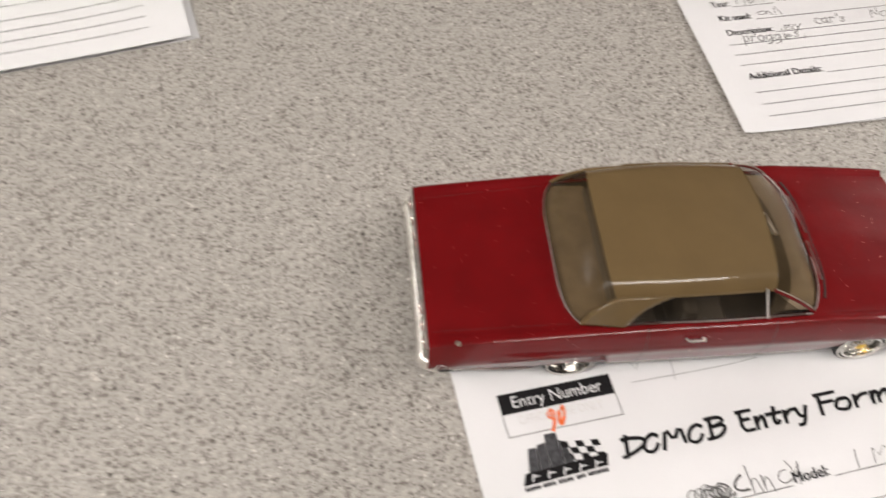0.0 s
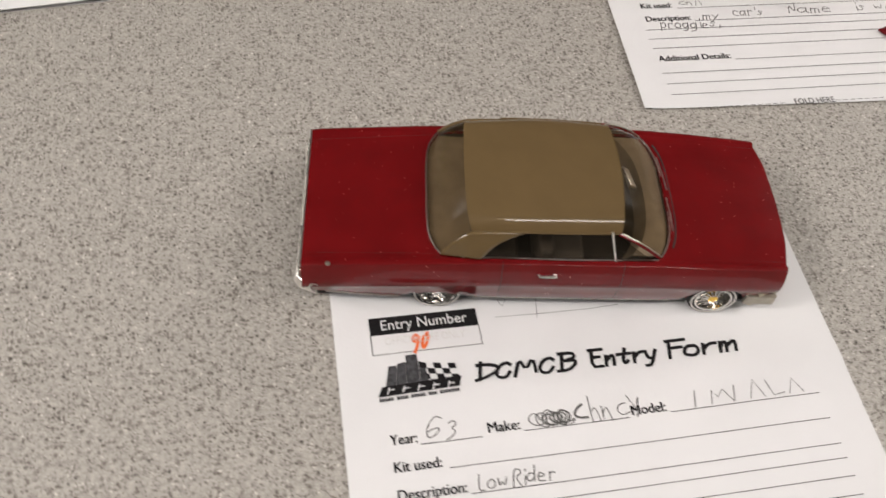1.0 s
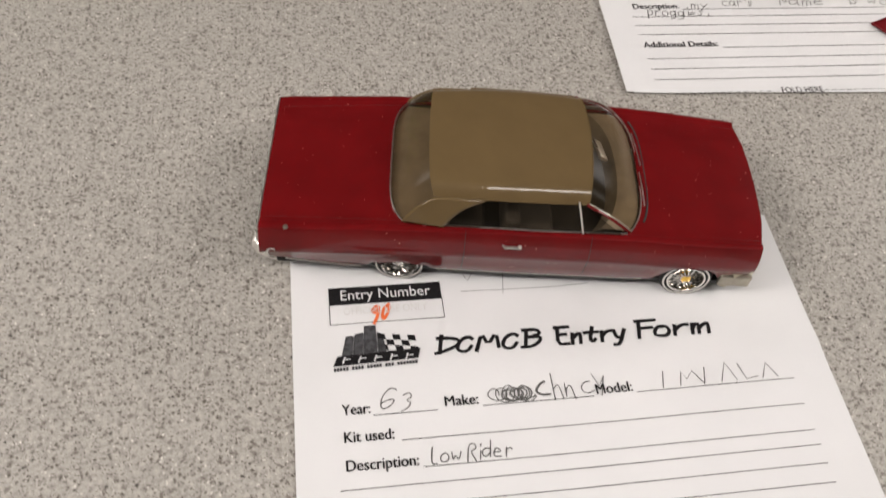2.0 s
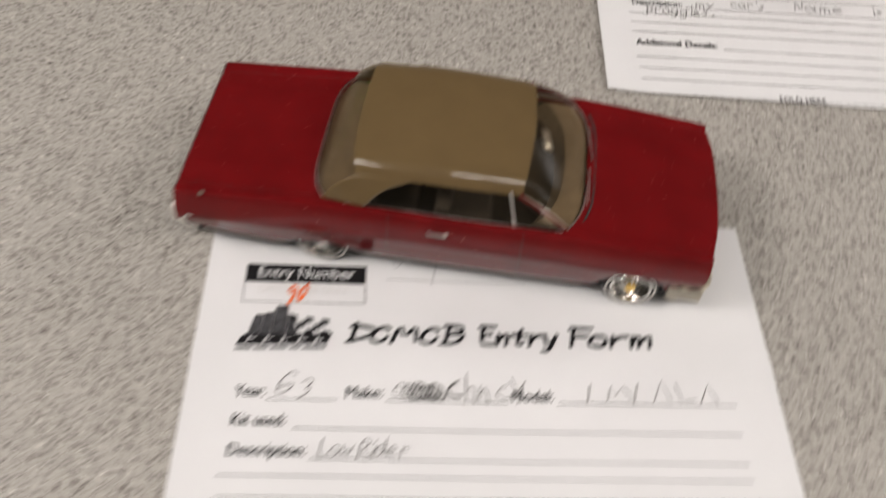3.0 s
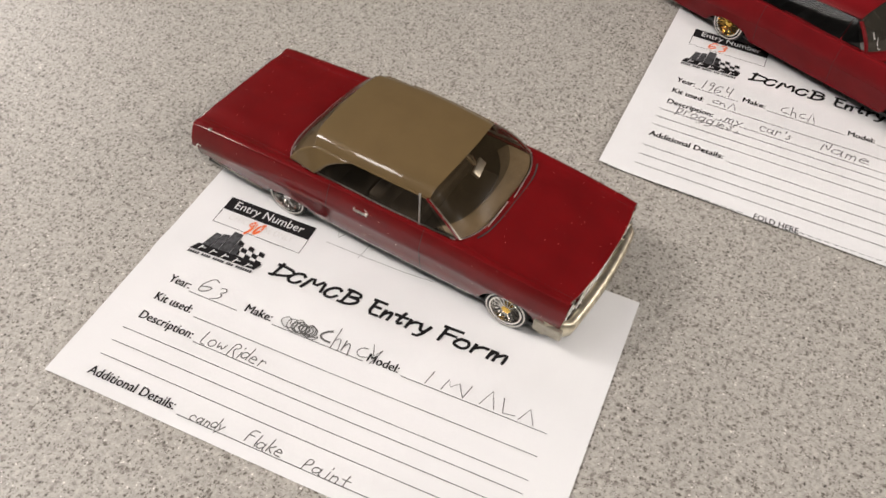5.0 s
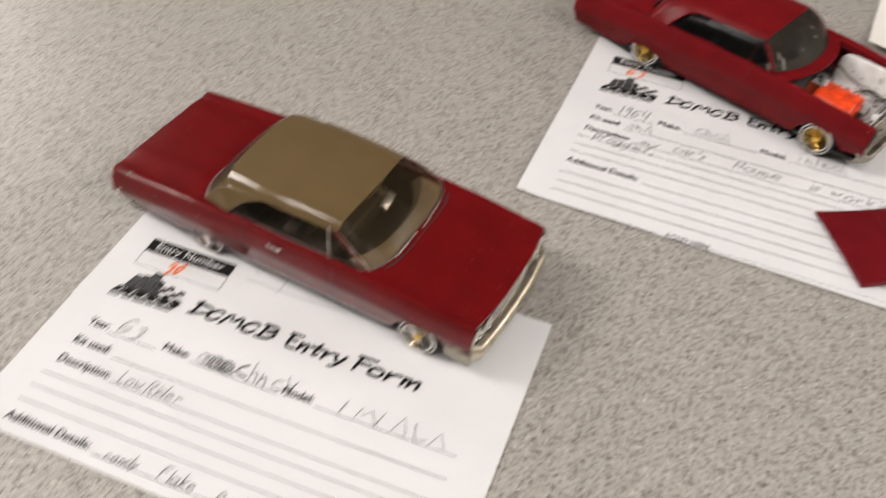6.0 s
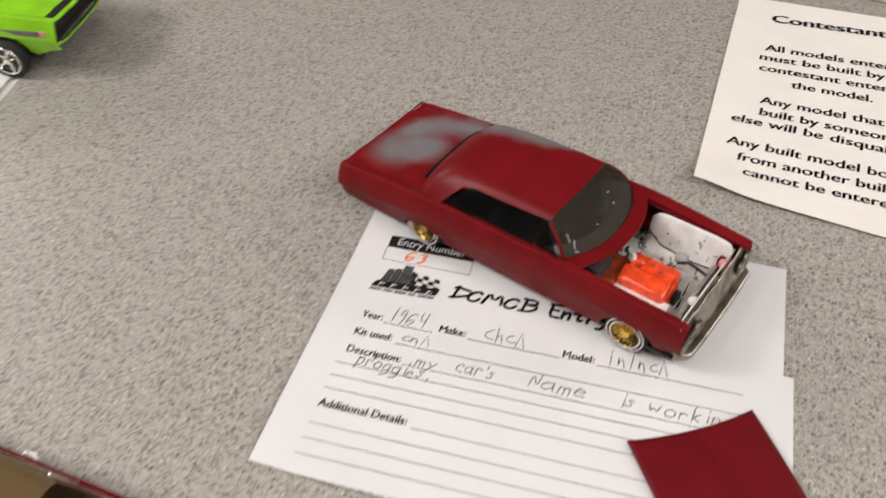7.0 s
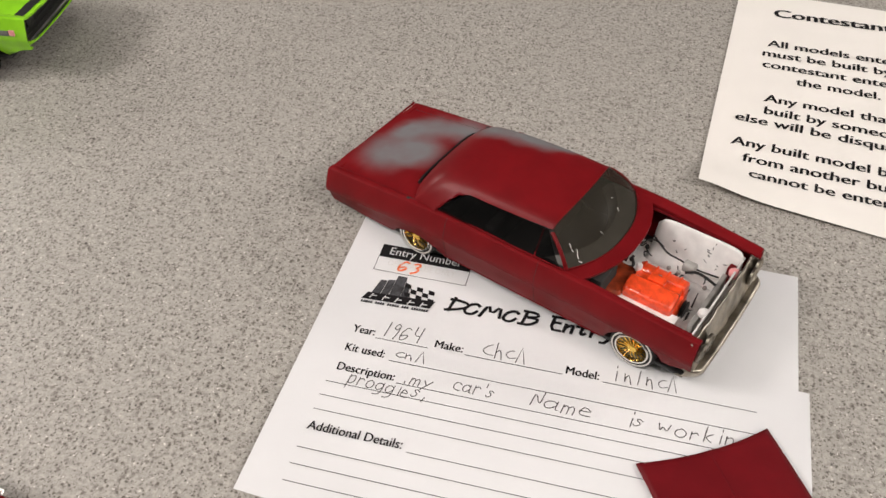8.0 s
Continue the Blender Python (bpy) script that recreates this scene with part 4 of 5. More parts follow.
        if spec["handles"]:
            hx = -9.7
            part("door_handle", from_lists(*mm(merge(tube([(hx - 3.2, sgn * (y_out(hx) - 0.7), 29.6), (hx - 2.6, sgn * (y_out(hx) + 0.5), 29.9), (hx + 2.6, sgn * (y_out(hx) + 0.5), 29.9), (hx + 3.2, sgn * (y_out(hx) - 0.7), 29.6)], 0.55, 7), tube([(hx + 3.6, sgn * (y_out(hx) - 1.2), 29.4), (hx + 3.6, sgn * (y_out(hx) + 0.4), 29.4)], 0.6, 8)))), FOIL, root, "small chrome door handle")
    ws = part("windscreen", from_lists(*mm(facing(sheet(lambda u, v: blend(head(2 * v - 1), cowl(2 * v - 1), u, (1.2, 0, 0.9)), 8, 24), (1, 0, 1)))), spec["screen"], root, "clear curved windscreen")
    bl = part("rear_window", from_lists(*mm(facing(sheet(lambda u, v: blend(crest(2 * v - 1), sill(2 * v - 1), reach_back(2 * v - 1) + max(0.0, 1 - reach_back(2 * v - 1)) * u, (-1.2, 0, 0.6 if not bay else -0.8)), 8, 24), (-1, 0, 1)))), spec["screen"], root, "curved rear window")
    ws.visible_shadow = bl.visible_shadow = False
    if bay:
        # pale scratches; those with v0 below 0.2 are glare painted in beside the post
        for u0, v0, du, dv in ((0.55, 0.62, 0.06, -0.015), (0.36, 0.64, 0.03, 0.01), (0.62, 0.33, 0.05, 0.01), (0.48, 0.055, 0.20, 0.004), (0.66, 0.09, 0.20, -0.012), (0.90, 0.075, 0.05, 0.02)):
            line = [blend(head(2 * v - 1), cowl(2 * v - 1), u, (1.2, 0, 0.9)) for u, v in ((u0 + du * k / 4, v0 + dv * k / 4 + 0.003 * math.sin(1.9 * k)) for k in range(5))]
            part("glare_scratch", from_lists(*mm(tube([(p[0] + 0.1, p[1], p[2] + 0.12) for p in line], 0.17 if v0 < 0.2 else 0.11, 5))), WHITEPL, ws, "pale streak for scratches and painted glare")
    edge = FOIL if spec["bright"] else body_mat
    part("screen_trim", from_lists(*mm(tube([(cowl(v)[0] + 0.3, cowl(v)[1], cowl(v)[2] + 0.2) for v in np.linspace(-1, 1, 30)], 0.32, 6))), edge, root)
    # with an open bay, a thick black bar stands in for the shaded gap
    part("rear_trim_or_dark_gap", from_lists(*mm(tube([(sill(v)[0] - 0.3, sill(v)[1], sill(v)[2] + 0.3) for v in np.linspace(-1, 1, 30) * (0.74 if bay else 1.0)], 0.95 if bay else 0.30, 6))), BLACK if bay else edge, root)
    part("header_trim", from_lists(*mm(tube([(head(v)[0] + 0.2, head(v)[1], head(v)[2] + 0.1) for v in np.linspace(-1, 1, 24)], 0.2, 6))), top_mat if not bay else edge, root)
    if not bay:
        part("cowl_slot", from_lists(*mm(tube([(cowl(v)[0] + 3.0, cowl(v)[1], z_centre(front + 3) - 0.35 - 0.5 * v * v) for v in np.linspace(-0.85, 0.85, 24)], 0.42, 6))), DARK, root)
    if spec["bright"]:
        for a, b in ((0.05, 0.6), (-0.62, -0.08)):
            part("wiper", from_lists(*mm(tube([(cowl(a)[0] + 1.6, cowl(a)[1], zb + 1.4), (cowl(0.5 * (a + b))[0] + 0.9, cowl(0.5 * (a + b))[1], zb + 1.8), (cowl(b)[0] + 0.6, cowl(b)[1], zb + 1.6)], 0.28, 5))), FOIL, root)
        glass_mirror = box((-0.0008, -0.0052, -0.0021), (0.0008, 0.0052, 0.0021), 0.0004)
        bmesh.ops.transform(glass_mirror, matrix=pose(0.001 * (top_x + 7.5), 0.001, 0.001 * (zr - 4.2), 0, -52, 12), verts=glass_mirror.verts)
        part("mirror", glass_mirror, FOIL, root, "small inside mirror")
        part("mirror_stalk", from_lists(*mm(tube([(top_x + 3.6, 0.5, zr + 2.0), (top_x + 6.8, 0.9, zr - 3.6)], 0.35, 6))), CHROME, root)

    # inside: floor, two benches, dashboard, wheel
    trim = spec["inside"]
    tub = bmesh.new()
    part("cabin_floor", box((0.001 * (rear - 4), -0.034, 0.0088), (0.001 * (front + 6), 0.034, 0.0105)), DARK if bay else TRIM, root)
    box((0.001 * (rear - 4), -0.0362, 0.009), (0.001 * (front + 2), -0.0345, 0.0325), bm=tub)
    box((0.001 * (rear - 4), 0.0345, 0.009), (0.001 * (front + 2), 0.0362, 0.0325), bm=tub)
    part("cabin_tub", tub, DARK if bay else TRIM, root)
    part("parcel_shelf", from_lists(*mm(sheet(lambda u, v: (sill(2 * v - 1)[0] * (1 - u) + (rear + 13) * u - 0.0, (2 * v - 1) * 32.5, 31.6 - 0.5 * u), 3, 16))), trim, root)
    for x0 in (rear + 12, -12 + gx):
        part("seat", box((0.001 * x0 + 0.004, -0.031, 0.010), (0.001 * x0 + 0.022, 0.031, 0.0205), 0.003, 3), DARK if bay else TRIM, root)
        part("seat_back", box((0.001 * x0, -0.031, 0.012), (0.001 * x0 + 0.0065, 0.031, 0.0335), 0.0028, 3), DARK if bay else TRIM, root)
    part("dashboard", from_lists(*mm(sheet(lambda u, v: (cowl((2 * v - 1) * 0.97)[0] - 0.8 - 17 * u * (0.65 + 0.35 * (2 * v - 1) ** 2) + 0.0, (2 * v - 1) * 32.5, 33.6 + 0.6 * math.sin(math.pi * u) - 6.0 * max(0, u - 0.72) / 0.28), 10, 20))), DARKGREY if bay else trim, root)
    ring_c = (11.0 + gx, 15.5, 33.0)
    ring = [(ring_c[0] + 2.6 * math.sin(a), ring_c[1] + 7.2 * math.cos(a), ring_c[2] + 6.4 * math.sin(a)) for a in np.linspace(0, 2 * math.pi, 28, endpoint=False)]
    helm = part("steering_wheel", from_lists(*mm(merge(tube(ring, 0.5, 6, True), tube([ring[0], ring_c, ring[14]], 0.5, 6), tube([ring_c, (ring_c[0] + 9, ring_c[1], 28)], 0.8, 6)))), spec["helm"], root)

    # nose and tail
    if spec["kind"] == "tourer":
        if bay:
            gr = part("grille", from_lists(*mm(facing(sheet(lambda u, v: (88.2 + 3.4 * u + 0.4 * (1 - (2 * v - 1) ** 2) + 0.30 * math.sin(31 * v + 4 * u) * math.sin(9 * u + 5 * v) + 0.10 * math.sin(70 * v - 7 * u), (2 * v - 1) * 37.0, 30.0 - 15.5 * u + 0.25 * math.sin(17 * v + 6 * v * v) * (1 - u)), 10, 72), (1, 0, 1)))), CRUMPLED, root, "dull plated grille leaning forward")
            shell_g = gr.modifiers.new("wall", "SOLIDIFY")
            shell_g.thickness = 0.0008
        else:
            gr = part("grille", box((0.0865, -0.0355, 0.0135), (0.0890, 0.0355, 0.0285)), FOIL, root, "fine-barred bright grille")
        for k in range(5):
            z = (16.6 + 2.7 * k) if bay else 15.2 + 2.6 * k
            lean = 0.22 * (29 - z) - 2.2 if bay else 0.0
            part("grille_bar", from_lists(*mm(tube([(89.8 + lean + (0.4 if bay else 3.6) * (1 - (y / 36) ** 2), y, z) for y in np.linspace(-34.5, 34.5, 15)], 0.28 if bay else 0.4, 6))), DARKGREY if bay else CHROME, gr)
        for y in (-32.5, -24.5, 24.5, 32.5):
            vs, fs = lathe([(4.4, 0), (4.5, 1.2), (3.7, 1.6), (3.5, 1.0), (0.05, 1.9)], 22)
            part("headlight", from_lists(*mm(([(90.6 + (0.6 if bay else 3.0) * (1 - (y / 36) ** 2) + p[1], y + p[0], 22.2 + p[2]) for p in vs], fs))), CRUMPLED if bay else CHROME, root, "round headlight in a bright ring")
        def bumper(u, v):
            y = (2 * v - 1) * (37.6 if bay else 38.6)
            wrap = max(0.0, (abs(2 * v - 1) - 0.86) / 0.14)
            out = spec["bumper"] + (0.9 * (1 - (y / 37.6) ** 2) if bay else -2.6 * (y / 38.6) ** 2) - (6.0 if bay else 10.0) * wrap ** 1.5
            a = (u - 0.5) * math.pi * 1.15
            return out - 2.6 + 3.2 * math.cos(a), y * (1 - 0.02 * wrap) + math.copysign(0.8 * math.cos(a) * wrap, y), (11.4 if bay else 12.6) + (2.6 if bay else 4.8) * math.sin(a) + 0.9 * math.cos(2 * a)
        if not bay:
            for sgn in (-1, 1):
                part("bumper_end", box((0.0795, sgn * 0.0380 - 0.0012, 0.0085), (0.0930, sgn * 0.0380 + 0.0012, 0.0150), 0.0010, 3), DULL, root, "chrome bumper end")
        bp = part("front_bumper", from_lists(*mm(sheet(bumper, 12, 40)), 50), CRUMPLED if bay else SATIN, root, "wide wrap-round chrome bumper")
        cased = bp.modifiers.new("wall", "SOLIDIFY")
        cased.thickness = 0.0006
        tailp = bmesh.new()
        box((-0.1068, -0.0365, 0.0125), (-0.1048, 0.0365, 0.0275), 0.0006, bm=tailp)
        part("tail_panel", tailp, body_mat if bay else CHROME, root, "bright tail panel" if not bay else "")
        for y in (-32, -24.5, -17, 17, 24.5, 32):
            vs, fs = lathe([(2.7, 0), (2.7, 2.4), (2.0, 3.0), (0.05, 3.3)], 18)
            lamp = part("tail_light", from_lists(*mm(([((-106.6 if bay else -108.0) - p[1], y + p[0], 23.4 + p[2]) for p in vs], fs))), LENS_RED, root, "round red tail light")
            if not bay:
                part("lamp_ring", from_lists(*mm(tube([(-110.7, y + 2.8 * math.cos(a), 23.6 + 2.8 * math.sin(a)) for a in np.linspace(0, 2 * math.pi, 20, endpoint=False)], 0.5, 6, True))), CHROME, lamp, "bright ring")

        def rear_bumper(u, v):
            y = (2 * v - 1) * 40.4
            wrap = max(0.0, (abs(2 * v - 1) - 0.90) / 0.10)
            a = (u - 0.5) * math.pi * 1.15
            return -110.0 - 1.7 * (y / 40.4) ** 8 + 8 * wrap ** 1.8 - 2.6 * math.cos(a), y, 16.4 + 3.6 * math.sin(a)
        if not bay:
            rb = part("rear_bumper", from_lists(*mm(sheet(rear_bumper, 10, 36)), 50), FOIL, root, "worn chrome rear bumper")
            shell_mod = rb.modifiers.new("wall", "SOLIDIFY")
            shell_mod.thickness = 0.0006
        part("deck_strip", from_lists(*mm(tube([(tail + bow(tail, y) - 0.35, y, z_centre(tail) - 0.9) for y in np.linspace(-37, 37, 21)], 0.55, 6))), edge, root)
    else:
        recess = bmesh.new()
        box((0.0822, -0.0335, 0.0115), (0.0838, 0.0335, 0.0285), bm=recess)
        gr = part("grille", recess, BLACK, root, "deep black grille")
        for k in range(4):
            part("grille_bar", from_lists(*mm(tube([(84.6, y, 15 + 3.4 * k) for y in (-31, 31)], 0.35, 5))), BLACK, gr)
        for y in (-28, -18, 18, 28):
            vs, fs = lathe([(4.2, 0), (4.2, 1.0), (3.4, 1.2), (0.05, 1.8)], 20)
            part("headlight", from_lists(*mm(([(84 + p[1], y + p[0], 21.5 + p[2]) for p in vs], fs))), BLACK, root)
        def valance(u, v):
            q = 2 * v - 1
            corner = max(0.0, (abs(q) - 0.62) / 0.38)
            return 90.4 - 1.5 * q * q - 11.0 * corner ** 2 - 4.0 * u * u * (1 - 0.6 * corner), 38.2 * q * (1 - 0.05 * u * u), 13.4 - (2.4 + 2.4 * corner) * u + 1.5 * corner * (1 - u)
        lip = part("front_bumper", from_lists(*mm(facing(sheet(valance, 8, 40), (1, 0, 0)))), body_mat, root, "body-coloured lower lip")
        lip_wall = lip.modifiers.new("wall", "SOLIDIFY")
        lip_wall.thickness = 0.0012
        part("lip_edge", from_lists(*mm(tube([(valance(0, v)[0] - 1.4, valance(0, v)[1], valance(0, v)[2] + 0.2) for v in np.linspace(0.12, 0.88, 24)], 0.5, 6))), BLACK, lip)
        for sgn in (-1, 1):
            part("hood_stripe", from_lists(*mm(facing(sheet(lambda u, v: ((85 + 5.2 * u) + bow(85 + 5.2 * u, 31.5 * v), sgn * 31.5 * v, z_centre(85 + 5.2 * u) + (z_peak(85 + 5.2 * u) - 0.7 - z_centre(85 + 5.2 * u)) * v ** 2.2 + 0.45 * math.exp(-((31.5 * v - 21) / 2.6) ** 2) + 0.2 * math.exp(-(31.5 * v / 3.0) ** 2) + 0.15), 4, 20), (0, 0, 1)))), BLACK, root, "black band across the bonnet edge")
            part("side_marker", box((0.0838, sgn * 0.0395 - 0.0006, 0.0228), (0.0868, sgn * 0.0395 + 0.0006, 0.0258), 0.0003), PINK, root, "pink side marker lamp")
            part("side_stripe", box((0.056, sgn * 0.0398 - 0.0004, 0.0228), (0.0836, sgn * 0.0398 + 0.0004, 0.0256), 0.0002), DARKGREY, root, "dark side stripe")
    for x, r in ((spec["axle_rear"], spec["wheel_r"]), (spec["axle_front"], spec["wheel_r"])):
        for sgn in (-1, 1):
            wheel(root, 0.001 * x, sgn * (spec["track"] if x > 0 else spec["track"] - 0.0006), 0.001 * r - 0.001 * spec.get("lift", 0.0) / spec.get("tall", 1.0), 0.001 * r, 0.0075, sgn, spec["rim"], spec["hub"] if x > 0 or not spec["bright"] else CHROME, spec["whitewall"], spec["spokes"])
    if spec["bright"]:
        for sgn in (-1,):
            vs, fs = lathe([(1.0, 0), (1.0, 0.5), (0.5, 0.7), (0.02, 0.7)], 14)
            part("antenna_socket", from_lists(*mm(([(-98.7 + p[0], sgn * 36.6 + p[2], 29.6 + p[1]) for p in vs], fs))), DULL, root, "small grey aerial socket")
    if bay:
        engine_bay(root, front, bay)
    return root


def engine_bay(root, front, bay):
    """White inner wings, dark bulkhead, orange engine, fan, hoses and radiator frame."""
    for sgn in (-1, 1):
        def wing(u, v):
            x = bay[0] + 8 + (85.5 - bay[0] - 8) * u
            bulge = (1 - abs(2 * u - 1) ** 7) ** 0.6
            y = (29.8 if sgn > 0 else 31.6) - 7.0 * v ** 0.8 * (0.55 + 0.45 * bulge) - (6.0 * max(0.0, v - 0.82) / 0.18) - 1.6 * (1 - bulge)
            return x, sgn * y, 9.5 + 20.3 * (1 - v) ** 0.9 - 3.0 * (1 - bulge) * (1 - v)
        w = part("inner_wing", from_lists(*mm(sheet(wing, 18, 14)), 50), WHITEPL, root, "white inner wing with black specks")
        th = w.modifiers.new("wall", "SOLIDIFY")
        th.thickness = 0.0008
        rng = random.Random(5 + sgn)
        for k in range(13):
            u, v, a = rng.uniform(0.06, 0.94), rng.uniform(0.08, 0.8), rng.uniform(0, 3.1)
            c, d = wing(u, v), rng.uniform(0.3, 1.3)
            part("clip", from_lists(*mm(tube([(c[0] - d * math.cos(a), c[1] - sgn * 0.7, c[2] - d * math.sin(a)), (c[0], c[1] - sgn * 1.1, c[2]), (c[0] + d * math.cos(a), c[1] - sgn * 0.6, c[2] + 0.7 * d * math.sin(a))], rng.uniform(0.16, 0.36), 5))), BLACK, w)
        edge = [(x, sgn * (30.4 if sgn > 0 else 32.4), 30.0 + 1.2 * (88 - x) / 50) for x in np.linspace(bay[0] + 3, 86, 8)]
        part("wing_flange", from_lists(*mm(tube(edge, 0.8, 6))), HOODRED, root)
    part("bulkhead", box((0.001 * (bay[0] - 2.5), -0.031, 0.009), (0.001 * (bay[0] - 1.0), 0.031, 0.0315), 0.0004), BLACK, root, "black bulkhead")
    part("brake_servo", from_lists(*mm(([(bay[0] + 1 + p[1], 17 + p[0], 24 + p[2]) for p in lathe([(4.2, -2), (4.5, 0), (3.4, 2.2), (1.2, 2.6), (1.2, 5), (0.05, 5)], 20)[0]], lathe([(4.2, -2), (4.5, 0), (3.4, 2.2), (1.2, 2.6), (1.2, 5), (0.05, 5)], 20)[1]))), BLACK, root)
    part("heater_box", box((0.001 * (bay[0] - 0.5), -0.026, 0.018), (0.001 * (bay[0] + 5.5), -0.009, 0.028), 0.0012), DARK, root)
    part("valley_floor", box((0.001 * bay[0], -0.030, 0.0088), (0.086, 0.030, 0.0104), 0.0003), PALEPL, root)
    block = thing_under("engine", root)
    block.location = (0.0025, -0.0022, -0.0034)
    part("block", box((0.044, -0.0140, 0.0105), (0.069, 0.0050, 0.0225), 0.0015, 2), ORANGE, block, "orange engine block")
    part("valve_cover", slanted((0.0445, -0.0155, 0.0205), (0.0685, -0.0065, 0.0275), 0.0018, 0.35), ORANGE, block, "orange rocker cover")
    part("valve_cover", slanted((0.0445, -0.0015, 0.0205), (0.0685, 0.0062, 0.0272), 0.0018, -0.25), ORANGE, block, "orange rocker cover")
    part("intake", box((0.0455, -0.0085, 0.0215), (0.0675, 0.0005, 0.0270), 0.0012, 2), ORANGE, block)
    part("gearbox", box((0.0335, -0.0180, 0.0110), (0.0450, 0.0030, 0.0235), 0.003, 3), SOOTY, block, "sooty orange gearbox housing")
    for k in range(4):
        part("cover_rib", box((0.047 + 0.0052 * k, -0.0148, 0.0262), (0.0478 + 0.0052 * k, -0.0075, 0.0270), 0.0002), ORANGE, block)
    part("filler_cap", from_lists(*mm(([(56 + p[0], -1.5 + p[2], 26.6 + p[1]) for p in lathe([(1.5, 0), (1.5, 1.4), (1.1, 1.8), (0.05, 1.8)], 16)[0]], lathe([(1.5, 0), (1.5, 1.4), (1.1, 1.8), (0.05, 1.8)], 16)[1]))), CHROME, block, "bright filler cap")
    part("distributor", from_lists(*mm(([(45.5 + p[0], -1 + p[2], 26 + p[1]) for p in lathe([(1.6, 0), (1.7, 3), (1.0, 4.2), (0.05, 4.3)], 14)[0]], lathe([(1.6, 0), (1.7, 3), (1.0, 4.2), (0.05, 4.3)], 14)[1]))), WHITEPL, block)
    part("pulley", from_lists(*mm(([(70.5 + p[1], -2 + p[0], 16 + p[2]) for p in lathe([(4.2, -1), (4.5, -0.6), (3.6, 0), (4.5, 0.6), (4.2, 1), (0.05, 1.2)], 22)[0]], lathe([(4.2, -1), (4.5, -0.6), (3.6, 0), (4.5, 0.6), (4.2, 1), (0.05, 1.2)], 22)[1]))), BLACK, block)
    for k in range(4):
        a = math.pi / 4 + k * math.pi / 2
        part("fan_blade", from_lists(*mm(sheet(lambda u, v: (73.2 + 0.9 * (v - 0.5), -2 + (1.2 + 7.4 * u) * math.cos(a + 0.32 * (v - 0.5)), 17.5 + (1.2 + 7.4 * u) * math.sin(a + 0.32 * (v - 0.5))), 4, 2))), BLACK, block)
    for k in range(4):
        x = 46.2 + 5.9 * k
        part("exhaust_port", box((0.001 * x, -0.0172, 0.0150), (0.001 * x + 0.0038, -0.0138, 0.0192), 0.0007), ORANGE, block)
        part("cover_rib", box((0.001 * x, -0.0010, 0.0266), (0.001 * x + 0.0010, 0.0052, 0.0275), 0.0002), ORANGE, block)
    part("cover_seam", box((0.0450, -0.0064, 0.0268), (0.0680, -0.0057, 0.0274), 0.0002), DARK, block)
    part("carburettor", box((0.0520, -0.0062, 0.0268), (0.0600, -0.0014, 0.0290), 0.0007), ORANGE, block)
    part("alternator", from_lists(*mm(([(66 + p[1], 14 + p[0], 21 + p[2]) for p in lathe([(2.0, -3), (3.0, -2.5), (3.0, 2.5), (2.0, 3), (0.05, 3)], 18)[0]], lathe([(2.0, -3), (3.0, -2.5), (3.0, 2.5), (2.0, 3), (0.05, 3)], 18)[1]))), GREYPL, root)
    for k, pts in enumerate((((44, 20, 25), (50, 14, 27), (55, 12, 25), (60, 15, 22), (68, 14, 21), (80, 19, 18)), ((66, 6, 24), (71, 8, 26), (76, 9, 24), (81, 9, 22)), ((41, 10, 24), (46, 15, 28), (52, 16, 24)), ((42, -6, 26), (40, 4, 28), (41, 14, 26)), ((62, 15, 18), (70, 14, 20), (78, 15, 17)))):
        fine = [tuple(np.mean([np.interp(t + d, range(len(pts)), [p[c] for p in pts]) for d in (-0.3, 0, 0.3)]) for c in range(3)) for t in np.linspace(0, len(pts) - 1, 14)]
        part("hose", from_lists(*mm(tube(fine, 0.7 if k % 2 else 0.45, 6))), BLACK, root, "thin black hose")
    rng = random.Random(12)
    for k in range(9):
        p = np.array((rng.uniform(41, 47), rng.uniform(-4, 24), rng.uniform(20, 26))) if k < 5 else np.array((rng.uniform(56, 78), rng.uniform(5, 17), rng.uniform(15, 20)))
        steps = [p]
        for _ in range(3):
            steps.append(steps[-1] + np.array((rng.uniform(-2.2, 3.0), rng.uniform(-4.5, 3.5), rng.uniform(-1.8, 2.2))))
        fine = [tuple(np.mean([np.interp(t + d, range(4), [q[c] for q in steps]) for d in (-0.35, 0, 0.35)]) for c in range(3)) for t in np.linspace(0, 3, 11)]
        part("lead", from_lists(*mm(tube(fine, rng.uniform(0.28, 0.5), 5))), BLACK, root, "thin black lead")
    for x, y, z in ((45, 12, 23), (43.5, -2, 25), (58, 9, 19), (63, 8.5, 19.5), (76, 10, 16)):
        vs, fs = lathe([(0.9, 0), (1.1, 0.8), (0.8, 1.6), (0.05, 1.8)], 12)
        part("fitting", from_lists(*mm(([(x + q[0], y + q[2], z + q[1]) for q in vs], fs))), BLACK if x < 50 else GREYPL, root)
    for pts in (((44.6, -15.7, 20.6), (68.4, -15.7, 20.6)), ((68.7, -15.2, 20.9), (68.7, 6.0, 21.4)), ((44.8, -6.4, 26.9), (68.2, -6.4, 26.9))):
        part("gasket", from_lists(*mm(tube([tuple(np.array(pts[0]) + (np.array(pts[1]) - np.array(pts[0])) * k / 8 + np.array((0, 0, 0.12 * (-1) ** k))) for k in range(9)], 0.28, 5))), DARK, block)
    for x in np.linspace(47.5, 69, 7):
        part("cover_bolt", box((0.001 * x - 0.0005, -0.0182, 0.0186), (0.001 * x + 0.0005, -0.0174, 0.0198), 0.0001), BLACK, block)
